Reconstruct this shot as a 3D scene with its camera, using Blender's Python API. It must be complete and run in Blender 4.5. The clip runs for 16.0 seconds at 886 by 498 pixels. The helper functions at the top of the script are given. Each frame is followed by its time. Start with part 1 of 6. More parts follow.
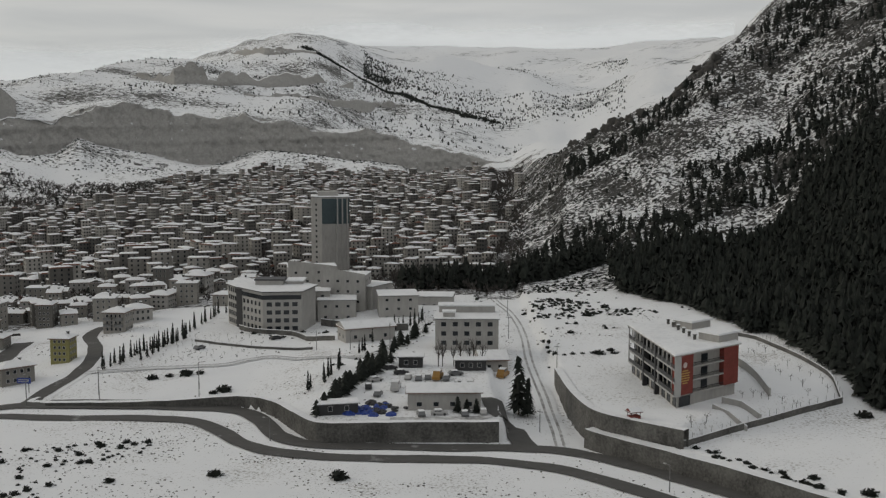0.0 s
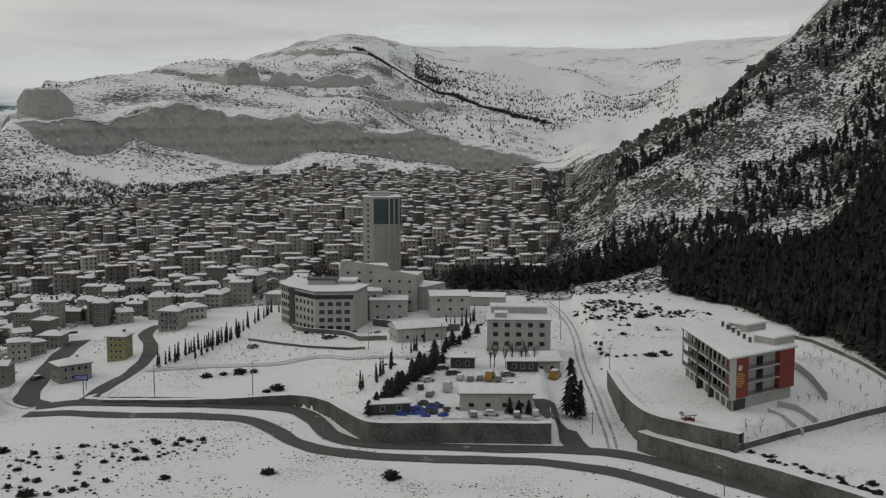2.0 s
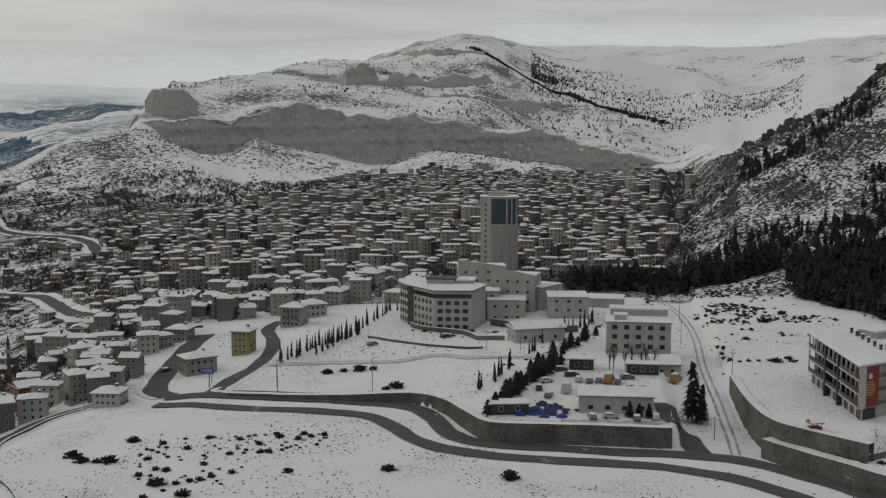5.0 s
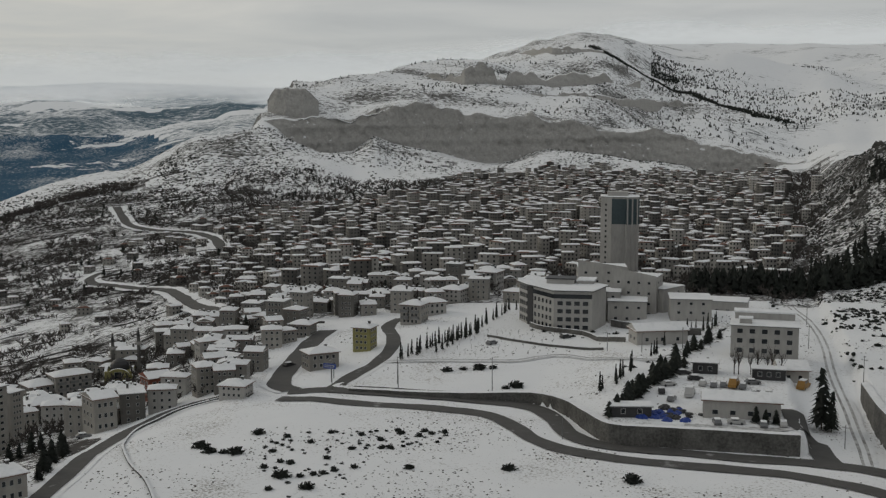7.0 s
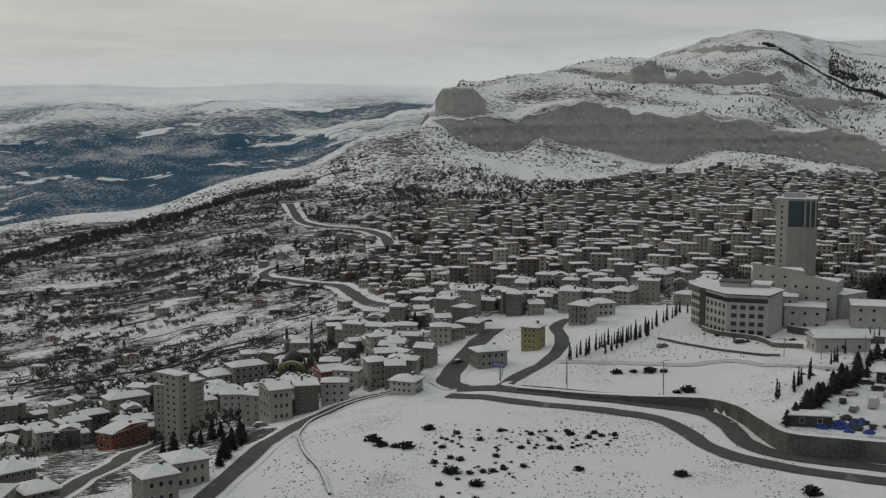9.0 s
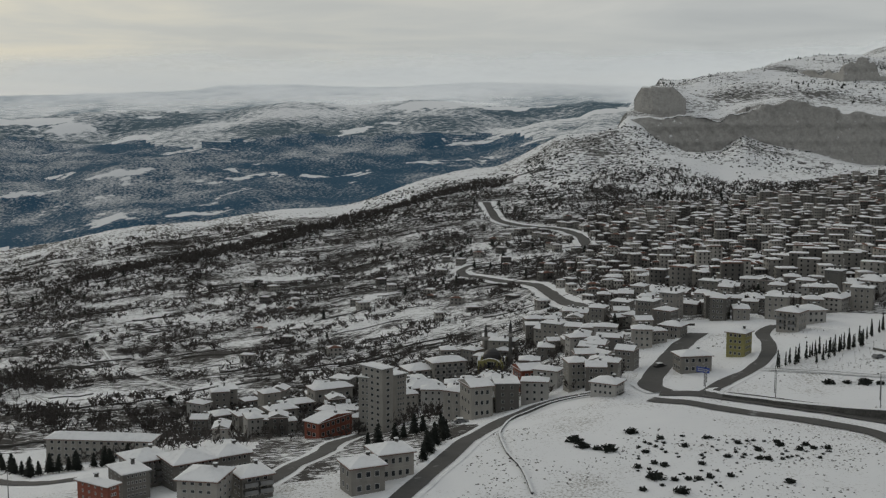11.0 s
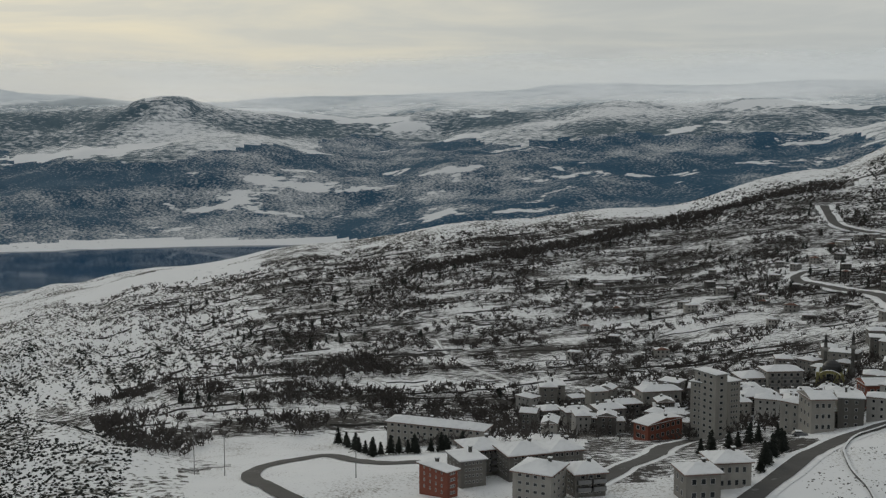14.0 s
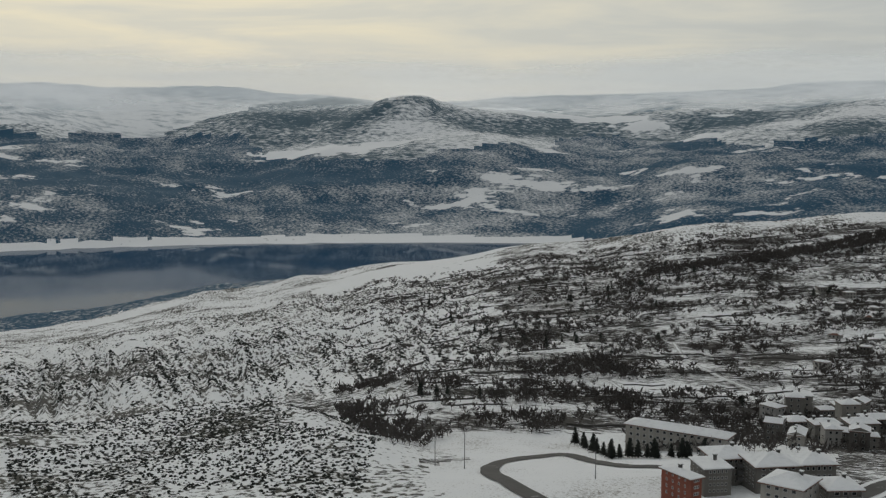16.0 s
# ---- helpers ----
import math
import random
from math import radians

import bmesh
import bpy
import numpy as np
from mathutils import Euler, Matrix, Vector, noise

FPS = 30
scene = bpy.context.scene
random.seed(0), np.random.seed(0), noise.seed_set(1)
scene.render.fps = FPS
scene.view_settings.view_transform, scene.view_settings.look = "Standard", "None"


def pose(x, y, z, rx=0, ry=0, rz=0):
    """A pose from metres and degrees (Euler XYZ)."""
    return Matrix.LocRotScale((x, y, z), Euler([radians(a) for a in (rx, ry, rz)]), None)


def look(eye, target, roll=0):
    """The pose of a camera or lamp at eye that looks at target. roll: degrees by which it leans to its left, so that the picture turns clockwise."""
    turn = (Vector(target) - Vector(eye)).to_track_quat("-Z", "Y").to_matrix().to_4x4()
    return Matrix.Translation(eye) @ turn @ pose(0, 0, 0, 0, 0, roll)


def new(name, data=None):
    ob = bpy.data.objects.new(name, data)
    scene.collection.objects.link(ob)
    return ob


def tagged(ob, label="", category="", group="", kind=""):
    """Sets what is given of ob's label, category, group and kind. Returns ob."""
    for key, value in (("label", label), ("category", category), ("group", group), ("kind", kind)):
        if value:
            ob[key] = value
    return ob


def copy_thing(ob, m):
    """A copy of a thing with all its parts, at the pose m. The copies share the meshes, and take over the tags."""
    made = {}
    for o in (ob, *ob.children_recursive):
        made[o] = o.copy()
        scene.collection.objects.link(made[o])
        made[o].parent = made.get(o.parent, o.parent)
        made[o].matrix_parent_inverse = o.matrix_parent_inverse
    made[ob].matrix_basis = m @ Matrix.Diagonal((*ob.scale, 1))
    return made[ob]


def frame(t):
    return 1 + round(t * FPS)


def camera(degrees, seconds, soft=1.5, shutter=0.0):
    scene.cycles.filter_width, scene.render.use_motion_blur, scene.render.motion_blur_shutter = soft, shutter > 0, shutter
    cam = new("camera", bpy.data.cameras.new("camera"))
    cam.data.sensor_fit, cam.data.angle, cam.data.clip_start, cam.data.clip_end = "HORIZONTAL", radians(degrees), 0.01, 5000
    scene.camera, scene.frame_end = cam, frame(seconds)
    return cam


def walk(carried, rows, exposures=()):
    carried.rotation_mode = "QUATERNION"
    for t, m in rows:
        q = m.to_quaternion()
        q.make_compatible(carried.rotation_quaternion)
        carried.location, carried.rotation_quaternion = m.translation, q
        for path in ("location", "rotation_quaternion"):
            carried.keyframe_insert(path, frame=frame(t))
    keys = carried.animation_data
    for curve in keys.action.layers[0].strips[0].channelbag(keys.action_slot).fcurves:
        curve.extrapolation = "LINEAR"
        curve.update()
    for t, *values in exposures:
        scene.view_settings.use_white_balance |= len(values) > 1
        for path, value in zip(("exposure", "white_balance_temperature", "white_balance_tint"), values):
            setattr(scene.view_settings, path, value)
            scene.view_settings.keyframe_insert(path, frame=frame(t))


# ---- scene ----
# The drone hangs about 80 m over the road and turns to the left, drifting a few metres.
cam = camera(42.08, 16.0, soft=1.3)
EYE = 80.0
# seconds, x, y, height over EYE, yaw, pitch, roll
ROWS = [
    (0.0, 0.00, 0.00, -0.00, 0.000, -6.546, 0.042),
    (0.5, -0.20, 0.05, 0.04, 0.541, -6.543, 0.071),
    (1.0, -0.35, 0.02, 0.00, 1.151, -6.535, 0.096),
    (1.5, -0.46, 0.01, 0.01, 1.647, -6.531, 0.089),
    (2.0, -0.72, 0.01, 0.07, 2.490, -6.525, 0.091),
    (2.5, -1.04, -0.03, 0.15, 3.450, -6.524, 0.090),
    (3.0, -1.25, -0.12, 0.18, 4.367, -6.529, 0.089),
    (3.5, -1.47, -0.25, 0.20, 5.085, -6.539, 0.088),
    (4.0, -1.74, -0.35, 0.21, 5.936, -6.536, 0.086),
    (6.5, -3.92, -0.51, 0.21, 12.366, -6.561, -0.003),
    (7.0, -4.45, -0.51, 0.18, 13.929, -6.576, -0.007),
    (7.5, -5.01, -0.49, 0.17, 15.834, -6.580, -0.014),
    (8.0, -5.57, -0.52, 0.10, 17.901, -6.578, 0.004),
    (8.5, -6.12, -0.61, 0.05, 19.925, -6.587, 0.015),
    (11.0, -9.88, -1.81, 0.03, 31.681, -6.641, -0.018),
    (11.5, -10.51, -2.05, 0.04, 34.195, -6.647, -0.023),
    (12.0, -11.00, -2.38, 0.04, 36.911, -6.658, 0.000),
    (12.5, -11.49, -2.85, 0.12, 39.764, -6.671, -0.007),
    (13.0, -11.99, -3.40, 0.19, 42.468, -6.692, -0.003),
    (13.5, -12.46, -3.99, 0.24, 44.946, -6.707, 0.017),
    (14.0, -12.95, -4.56, 0.22, 47.671, -6.705, 0.016),
    (14.5, -13.46, -5.06, 0.16, 50.234, -6.715, -0.005),
    (15.0, -14.01, -5.50, 0.08, 53.170, -6.721, -0.009),
    (15.5, -14.62, -5.89, -0.01, 56.248, -6.727, -0.014),
    (16.0, -15.29, -6.27, -0.07, 59.327, -6.745, -0.011),
]
walk(cam, [(t, pose(x, y, EYE + z, 90 + pitch, roll, yaw)) for t, x, y, z, yaw, pitch, roll in ROWS],
     exposures=[(0.0, -0.04, 6500, 10), (7.0, -0.2, 6440, 9), (16.0, -0.23, 6320, 7)])

# ---- terrain plan: profiles by bearing (degrees left of the first view), each a line of (distance, height) ----
PROFILES = {}


def profile(bearing, *points):
    PROFILES[bearing] = np.array(points, float)


profile(-60, (0, 20), (150, 15), (260, 20), (340, 40), (430, 80), (520, 120), (640, 170), (820, 240), (1000, 300), (1500, 330), (2400, 340), (3600, 340), (4950, 340))
profile(-21, (0, -5), (236, 0), (290, 1), (345, 2), (390, 7), (480, 36), (640, 83), (820, 161), (1000, 238), (1500, 300), (2400, 320), (3600, 330), (4950, 340))
profile(-16, (0, -5), (236, 0), (290, 0), (380, 0), (460, 2), (520, 9), (640, 42), (760, 86), (900, 158), (1100, 185), (1800, 200), (3000, 250), (4950, 400))
profile(-11, (0, -5), (236, 0), (290, 0), (380, 0), (460, 1), (530, 11), (640, 35), (730, 63), (820, 93), (1000, 75), (1700, 100), (3000, 215), (4950, 400))
profile(-6, (0, -4), (236, 0), (290, 0), (380, 0), (460, 0), (560, 5), (680, 24), (770, 42), (850, 55), (1100, 38), (1800, 42), (3000, 132), (4950, 390))
profile(-3, (0, -4), (236, 0), (290, 0), (380, 0), (460, 0), (600, 2), (800, 9), (1000, 14), (1400, 16), (1900, 31), (2600, 89), (3300, 203), (4950, 390))
profile(2, (0, -4), (236, 0), (290, 0), (380, 0), (460, 0), (600, 1), (800, 1), (1100, 4), (1530, 12), (1570, 44), (2200, 88), (3000, 190), (4950, 395))
profile(7, (0, -4), (236, 0), (290, 0), (380, 0), (460, 0), (600, 1), (800, 1), (1100, 3), (1480, 20), (1600, 35), (1625, 76), (2500, 224), (4950, 375))
profile(14, (0, -4), (236, 0), (290, 0), (380, 0), (460, 0), (600, 0), (800, -2), (1100, 0), (1450, 10), (1600, 20), (1625, 92), (2300, 199), (4950, 200))
profile(18, (0, -4), (236, 0), (290, 0), (380, 0), (460, -1), (600, -2), (800, -6), (1100, -2), (1380, 8), (1520, 35), (1550, 84), (1900, 142), (4950, 190))
profile(21.3, (0, -4), (236, 0), (290, 0), (370, 0), (440, -3), (580, -6), (800, -12), (1200, 2), (1440, 38), (1500, 74), (1660, 114), (1900, 126), (4950, 195))
profile(22.9, (0, -4), (236, 0), (287, 0), (362, -1), (436, -4), (572, -8), (800, -15), (1150, -4), (1390, 29), (1500, 66), (1640, 88), (2350, -100), (4950, 197))
profile(25.5, (0, -4), (236, 0), (280, 0), (350, -2), (430, -6), (560, -12), (800, -20), (1050, -14), (1300, 12), (1500, 58), (2500, -150), (4200, 80), (4950, 200))
profile(30, (0, -4), (236, 0), (287, 0), (360, -11), (440, -20), (545, -26), (830, -31), (1060, -20), (1250, -5), (1500, 12), (2500, -190), (3800, -25), (4950, 195))
profile(38, (0, -4), (236, -1), (275, -3), (400, -28.6), (488, -37), (640, -45), (900, -49), (1130, -38), (1240, -32), (1350, -27), (2500, -210), (3700, -50), (4950, 200))
profile(46, (0, -4), (245, -3), (285, -7), (425, -36), (520, -44), (710, -57), (950, -56), (1190, -50), (1250, -45), (1310, -40), (2500, -230), (3600, -80), (4950, 180))
profile(54, (0, -4), (250, -5), (285, -9), (396, -33), (510, -44.5), (740, -63.5), (980, -71), (1220, -71.5), (1290, -71), (1370, -72), (2830, -246), (3700, -60), (4950, 150))
profile(62, (0, -5), (255, -7), (285, -11), (375, -28), (525, -48), (790, -73), (1050, -87), (1300, -101), (1420, -109), (1520, -118), (2830, -246), (3700, -60), (4950, 112))
profile(66, (0, -5), (262, -10), (310, -15), (395, -25), (490, -52), (640, -68), (860, -82), (1080, -100), (1300, -124), (1600, -145), (2830, -246), (3750, -55), (4950, 125))
profile(70, (0, -5), (270, -11), (340, -19), (450, -31), (530, -62), (640, -73), (880, -84), (1100, -112), (1350, -144), (1700, -177), (2830, -246), (3800, -50), (4950, 165))
profile(80, (0, -6), (275, -13), (340, -20), (430, -28), (530, -60), (620, -72), (850, -94), (1050, -125), (1300, -165), (1700, -222), (2830, -246), (3800, -45), (4950, 190))
profile(110, (0, -6), (275, -13), (340, -20), (430, -28), (530, -60), (620, -72), (850, -94), (1050, -125), (1300, -165), (1700, -222), (2830, -246), (3800, -45), (4950, 190))
BEARINGS = np.array(sorted(PROFILES))
STACK = np.array([PROFILES[b] for b in BEARINGS])
LAKE = -240.0
# the long cliff over the town: bearing, height of its foot, height of its rim
CLIFF_AT = 1560.0
CLIFF = np.array([(-3.4, 20, 20), (-2.4, 19, 22), (-1.4, 11, 26), (0.1, -1, 40), (1.1, 6, 41), (2.5, 19, 55), (3.5, 22, 61), (4.8, 22, 62), (6.4, 29, 62), (7.5, 32, 73), (8.9, 34, 77), (9.7, 30, 84), (10.5, 21, 81),
                  (11.9, 17, 84), (13.3, 24, 84), (14.5, 32, 92), (15.5, 36, 96), (16.6, 41, 94), (17.5, 52, 88), (18.6, 33, 75), (20.2, 30, 78), (21.9, 54, 81), (23.0, 66, 73)], float)


def lattice(ix, iy, seed):
    n = (ix.astype(np.int64) * 374761393 + iy.astype(np.int64) * 668265263 + seed * 974634533) & 0x7FFFFFFF
    n = ((n ^ (n >> 13)) * 1274126177) & 0x7FFFFFFF
    return ((n ^ (n >> 16)) & 0xFFFF) / 65535.0


def rough(x, y, size, seed=0):
    """Smooth value noise from -1 to 1 with grains of that size."""
    u, v = x / size, y / size
    iu, iv = np.floor(u), np.floor(v)
    fu, fv = u - iu, v - iv
    fu, fv = fu * fu * (3 - 2 * fu), fv * fv * (3 - 2 * fv)
    a, b = lattice(iu, iv, seed), lattice(iu + 1, iv, seed)
    c, d = lattice(iu, iv + 1, seed), lattice(iu + 1, iv + 1, seed)
    return 2 * ((a * (1 - fu) + b * fu) * (1 - fv) + (c * (1 - fu) + d * fu) * fv) - 1


def layered(x, y, size, seed=0, octaves=4):
    return sum(rough(x, y, size / 2 ** k, seed + k) / 2 ** k for k in range(octaves)) / 1.6


def ease(v):
    v = np.clip(v, 0, 1)
    return v * v * (3 - 2 * v)


def terrace(x, y):
    """What the retaining walls hold up: the yard, the hotel's grounds and the school's plot over the road."""
    line = np.interp(x, [-130, -110, -84, -57, -46, -38, -31, -23, 14], [330, 314.5, 313.2, 314, 304.4, 289, 279.4, 278, 278.6])
    step = np.interp(x, [-130, -110, -57, -46, -38, -31, 14], [0, 0.8, 1.8, 3.0, 4.2, 5.0, 5.0]) * ease((y - line - 0.9) / 1.2)
    rest = np.interp(x, [-130, -110, -57, -46], [2, 3.2, 3.0, 2.0]) * ease((y - line - 8) / 50) * (x < 14)
    ramp = 5.0 * ease((y - 272) / 75)
    low = 4.5 * ease((y - np.interp(x, [34, 42, 53, 65, 90], [276.2, 266.8, 255.2, 240.4, 211])) / 1.2)
    top = 4.0 * ease((y - np.interp(x, [31.5, 31.8, 33.1, 36.8, 44.9, 55, 98, 130], [345, 317, 294.5, 277, 267.2, 258.4, 281, 301])) / np.interp(x, [34, 54, 70, 130], [1.2, 1.2, 12, 25]))
    side = ease((x - 14.2) / 3.0)
    up = np.where(x < 14.2, step + rest, (step + rest) * (1 - side) + side * ramp)
    kerb = np.interp(y, [256, 265, 274.6, 292.5, 314, 322, 345], [54.9, 44.8, 36.7, 33.2, 31.9, 31.7, 31.7])
    right = np.where(y > 273, ease((x - kerb - 0.5) / 1.2), ease((x - 35.0) / 1.2))
    up = up * (1 - right) + (low + top) * right
    r = np.hypot(x, y)
    return up * (1 - ease((r - 430) / 170)) * ease((r - 200) / 20)


def height(x, y):
    """The ground's height at x, y (arrays)."""
    x, y = np.asarray(x, float), np.asarray(y, float)
    r, b = np.hypot(x, y), np.degrees(np.arctan2(-x, y))
    b = np.clip(b, BEARINGS[0], BEARINGS[-1])
    crag = np.clip((r - 1250) / 150, 0, 1) * np.clip((1950 - r) / 150, 0, 1) * np.clip((27 - b) / 3, 0, 1) * np.clip((b + 4) / 4, 0, 1)
    r = r + crag * (layered(x, y, 150, 61, 4) * (14 + 40 * np.clip((r - 1680) / 120, 0, 1)))
    i = np.clip(np.searchsorted(BEARINGS, b) - 1, 0, len(BEARINGS) - 2)
    s = (b - BEARINGS[i]) / (BEARINGS[i + 1] - BEARINGS[i])
    s = s + (s * s * (3 - 2 * s) - s) * np.clip((r - 900) / 300, 0, 1)
    line = STACK[i] * (1 - s)[..., None, None] + STACK[i + 1] * s[..., None, None]
    rr, zz = line[..., 0], line[..., 1]
    k = np.clip((rr <= r[..., None]).sum(-1) - 1, 0, rr.shape[-1] - 2)
    take = lambda q, j: np.take_along_axis(q, j[..., None], -1)[..., 0]
    r0, r1, z0, z1 = take(rr, k), take(rr, k + 1), take(zz, k), take(zz, k + 1)
    z = z0 + (z1 - z0) * np.clip((r - r0) / (r1 - r0), 0, 1)
    # the step of the long cliff
    foot, rim = np.interp(b, CLIFF[:, 0], CLIFF[:, 1]), np.interp(b, CLIFF[:, 0], CLIFF[:, 2])
    along_ = np.clip((b + 3.2) / 1.5, 0, 1) * np.clip((23.4 - b) / 1.5, 0, 1)
    z = z + along_ * ease((r - 1330) / 200) * ((r < 1585) * (foot - z) + (r >= 1585) * (1 - ease((r - 1605) / 110)) * (np.maximum(rim - 2 + (r - 1585) * 0.13, 0) - z))
    wild = np.clip((r - 430) / 500, 0, 1)
    hill = np.clip((-b - 4) / 6, 0, 1) * np.clip((r - 470) / 120, 0, 1)
    spur = np.clip((b - 60) / 5, 0, 1) * np.clip((r - 250) / 100, 0, 1)
    far = np.clip((r - 1650) / 500, 0, 1)
    z = z + layered(x, y, 9, 3) * 0.22 + layered(x, y, 60, 7) * (0.5 + 1.2 * wild) * np.clip((r - 200) / 60, 0, 1) * np.where((r < 430) & (b < 30), 0.35, 1)
    z = z + hill * (layered(x, y, 90, 11) * 9 + np.abs(layered(x, y, 30, 13)) * 7) + spur * layered(x, y, 45, 17) * 3.5
    z = z + far * ((layered(x, y, 620, 19, 6) * (74 - 40 * np.clip((r - 4200) / 400, 0, 1)))) * np.clip((z + 240) / 80, 0, 1)
    z = z + terrace(x, y) + crag * (layered(x, y, 75, 63, 4) * (3 + 7 * np.clip((r - 1640) / 80, 0, 1)))
    px, py = x + 3700, y - 2020
    z = z + 118 * np.exp(-(np.hypot(px, py) / 330) ** 1.3) + 30 * np.exp(-((px / 1000) ** 2 + (py / 500) ** 2)) + 14 * ease((130 - np.hypot(px, py)) / 25)
    z = z - 60 * far * np.clip((b - 66) / 8, 0, 1) * np.clip((r - 3900) / 300, 0, 1) * np.clip((4700 - r) / 300, 0, 1)
    # the lake's basin
    shore = np.interp(b, [46, 54, 62, 70, 80], [1460, 1490, 1640, 1800, 1800]) + layered(x, y, 260, 65, 3) * 110
    z = z - 60 * np.clip((b - 45) / 5, 0, 1) * ease((r - shore) / 220) * ease((2800 - r) / 70)
    # gullies down the striped spurs over the lake
    gully = np.clip((b - 56) / 8, 0, 1) * np.clip((r - 560) / 80, 0, 1) * np.clip((1300 - r) / 300, 0, 1)
    z = z - gully * (np.abs(rough(b * 1.3 + layered(x, y, 160, 23), r / 900.0, 1.0, 29)) * 7)
    return z


def ground(x, y):
    return float(height(np.array([x]), np.array([y]))[0])
# ---- end of terrain plan ----

# ---- sky and light: a grey winter overcast, the sun low behind it over the valley ----
SUN_BEARING, SUN_HEIGHT = 72.0, 24.0


def toward(bearing, elevation):
    b, e = radians(bearing), radians(elevation)
    return Vector((-math.sin(b) * math.cos(e), math.cos(b) * math.cos(e), math.sin(e)))


def link(tree, a, out, b, into):
    tree.links.new(a.outputs[out], b.inputs[into])


def node(tree, kind, **inputs):
    n = tree.nodes.new(kind)
    for key, value in inputs.items():
        n.inputs[key.replace("_", " ")].default_value = value
    return n


def ramp(tree, *stops):
    n = tree.nodes.new("ShaderNodeValToRGB")
    e = n.color_ramp.elements
    while len(e) < len(stops):
        e.new(0.5)
    for k, (at, c) in enumerate(stops):
        e[k].position = at
        e[k].color = (c, c, c, 1) if not isinstance(c, tuple) else (*c, 1)
    return n


def maths(tree, operation, a=None, b=None):
    n = tree.nodes.new("ShaderNodeMath")
    n.operation = operation
    for k, v in ((0, a), (1, b)):
        if v is None:
            continue
        if isinstance(v, (int, float)):
            n.inputs[k].default_value = v
        else:
            tree.links.new(v, n.inputs[k])
    return n.outputs[0]


def blend(tree, factor, a, b, mode="MIX"):
    n = tree.nodes.new("ShaderNodeMix")
    n.data_type, n.blend_type = "RGBA", mode
    for k, v in ((0, factor), (6, a), (7, b)):
        if isinstance(v, (int, float)):
            n.inputs[k].default_value = v
        elif isinstance(v, tuple):
            n.inputs[k].default_value = (*v, 1)
        else:
            tree.links.new(v, n.inputs[k])
    return n.outputs[2]


world = bpy.data.worlds.new("overcast")
scene.world = world
world.use_nodes = True
w = world.node_tree
w.nodes.clear()
sky = w.nodes.new("ShaderNodeTexSky")
sky.sky_type, sky.sun_disc = "NISHITA", False
sky.sun_elevation, sky.sun_rotation = radians(SUN_HEIGHT), radians(-SUN_BEARING)
coord = w.nodes.new("ShaderNodeTexCoord")
split = w.nodes.new("ShaderNodeSeparateXYZ")
link(w, coord, "Generated", split, 0)
rise = maths(w, "ADD", maths(w, "MAXIMUM", split.outputs[2], 0.0), 0.05)
flat = w.nodes.new("ShaderNodeCombineXYZ")
w.links.new(maths(w, "DIVIDE", split.outputs[0], rise), flat.inputs[0])
w.links.new(maths(w, "DIVIDE", split.outputs[1], rise), flat.inputs[1])
streaks = node(w, "ShaderNodeTexNoise", Scale=0.55, Detail=7.0, Roughness=0.55, Distortion=0.4)
w.links.new(flat.outputs[0], streaks.inputs["Vector"])
patches = node(w, "ShaderNodeTexNoise", Scale=0.16, Detail=3.0, Roughness=0.5)
w.links.new(flat.outputs[0], patches.inputs["Vector"])
deck = ramp(w, (0.30, (0.41, 0.42, 0.43)), (0.5, (0.55, 0.555, 0.55)), (0.72, (0.70, 0.69, 0.665)))
w.links.new(maths(w, "MULTIPLY_ADD", streaks.outputs[0], 0.65), deck.inputs[0])
deck.inputs[0].links[0].from_node.inputs[2].default_value = 0.0
w.links.new(maths(w, "MULTIPLY", patches.outputs[0], 0.40), deck.inputs[0].links[0].from_node.inputs[2])
# the veil of cloud brightens and warms round the hidden sun
glow = w.nodes.new("ShaderNodeVectorMath")
glow.operation = "DOT_PRODUCT"
link(w, coord, "Generated", glow, 0)
glow.inputs[1].default_value = toward(SUN_BEARING, 14)
near_sun = maths(w, "POWER", maths(w, "MAXIMUM", glow.outputs["Value"], 0.0), 7.0)
gaps = ramp(w, (0.42, 0.0), (0.66, 1.0))
link(w, streaks, 0, gaps, 0)
warm = blend(w, maths(w, "MULTIPLY", near_sun, 0.7), deck.outputs[0], (0.80, 0.75, 0.62))
shine = blend(w, maths(w, "MULTIPLY", maths(w, "MULTIPLY", near_sun, gaps.outputs[0]), 0.8), warm, (1.06, 0.90, 0.60))
haze = ramp(w, (0.0, 1.0), (0.10, 0.0))
link(w, split, 2, haze, 0)
low = blend(w, maths(w, "MULTIPLY", haze.outputs[0], 0.75), shine, (0.56, 0.58, 0.585))
# the deck is thickest overhead
thick = ramp(w, (0.12, 1.0), (0.45, 0.86))
link(w, split, 2, thick, 0)
low = blend(w, 1.0, low, thick.outputs[0], "MULTIPLY")
cover = node(w, "ShaderNodeBackground", Strength=1.0)
w.links.new(low, cover.inputs[0])
clear = node(w, "ShaderNodeBackground", Strength=0.06)
link(w, sky, 0, clear, 0)
both = w.nodes.new("ShaderNodeMixShader")
both.inputs[0].default_value = 0.9
link(w, clear, 0, both, 1)
link(w, cover, 0, both, 2)
link(w, both, 0, w.nodes.new("ShaderNodeOutputWorld"), 0)

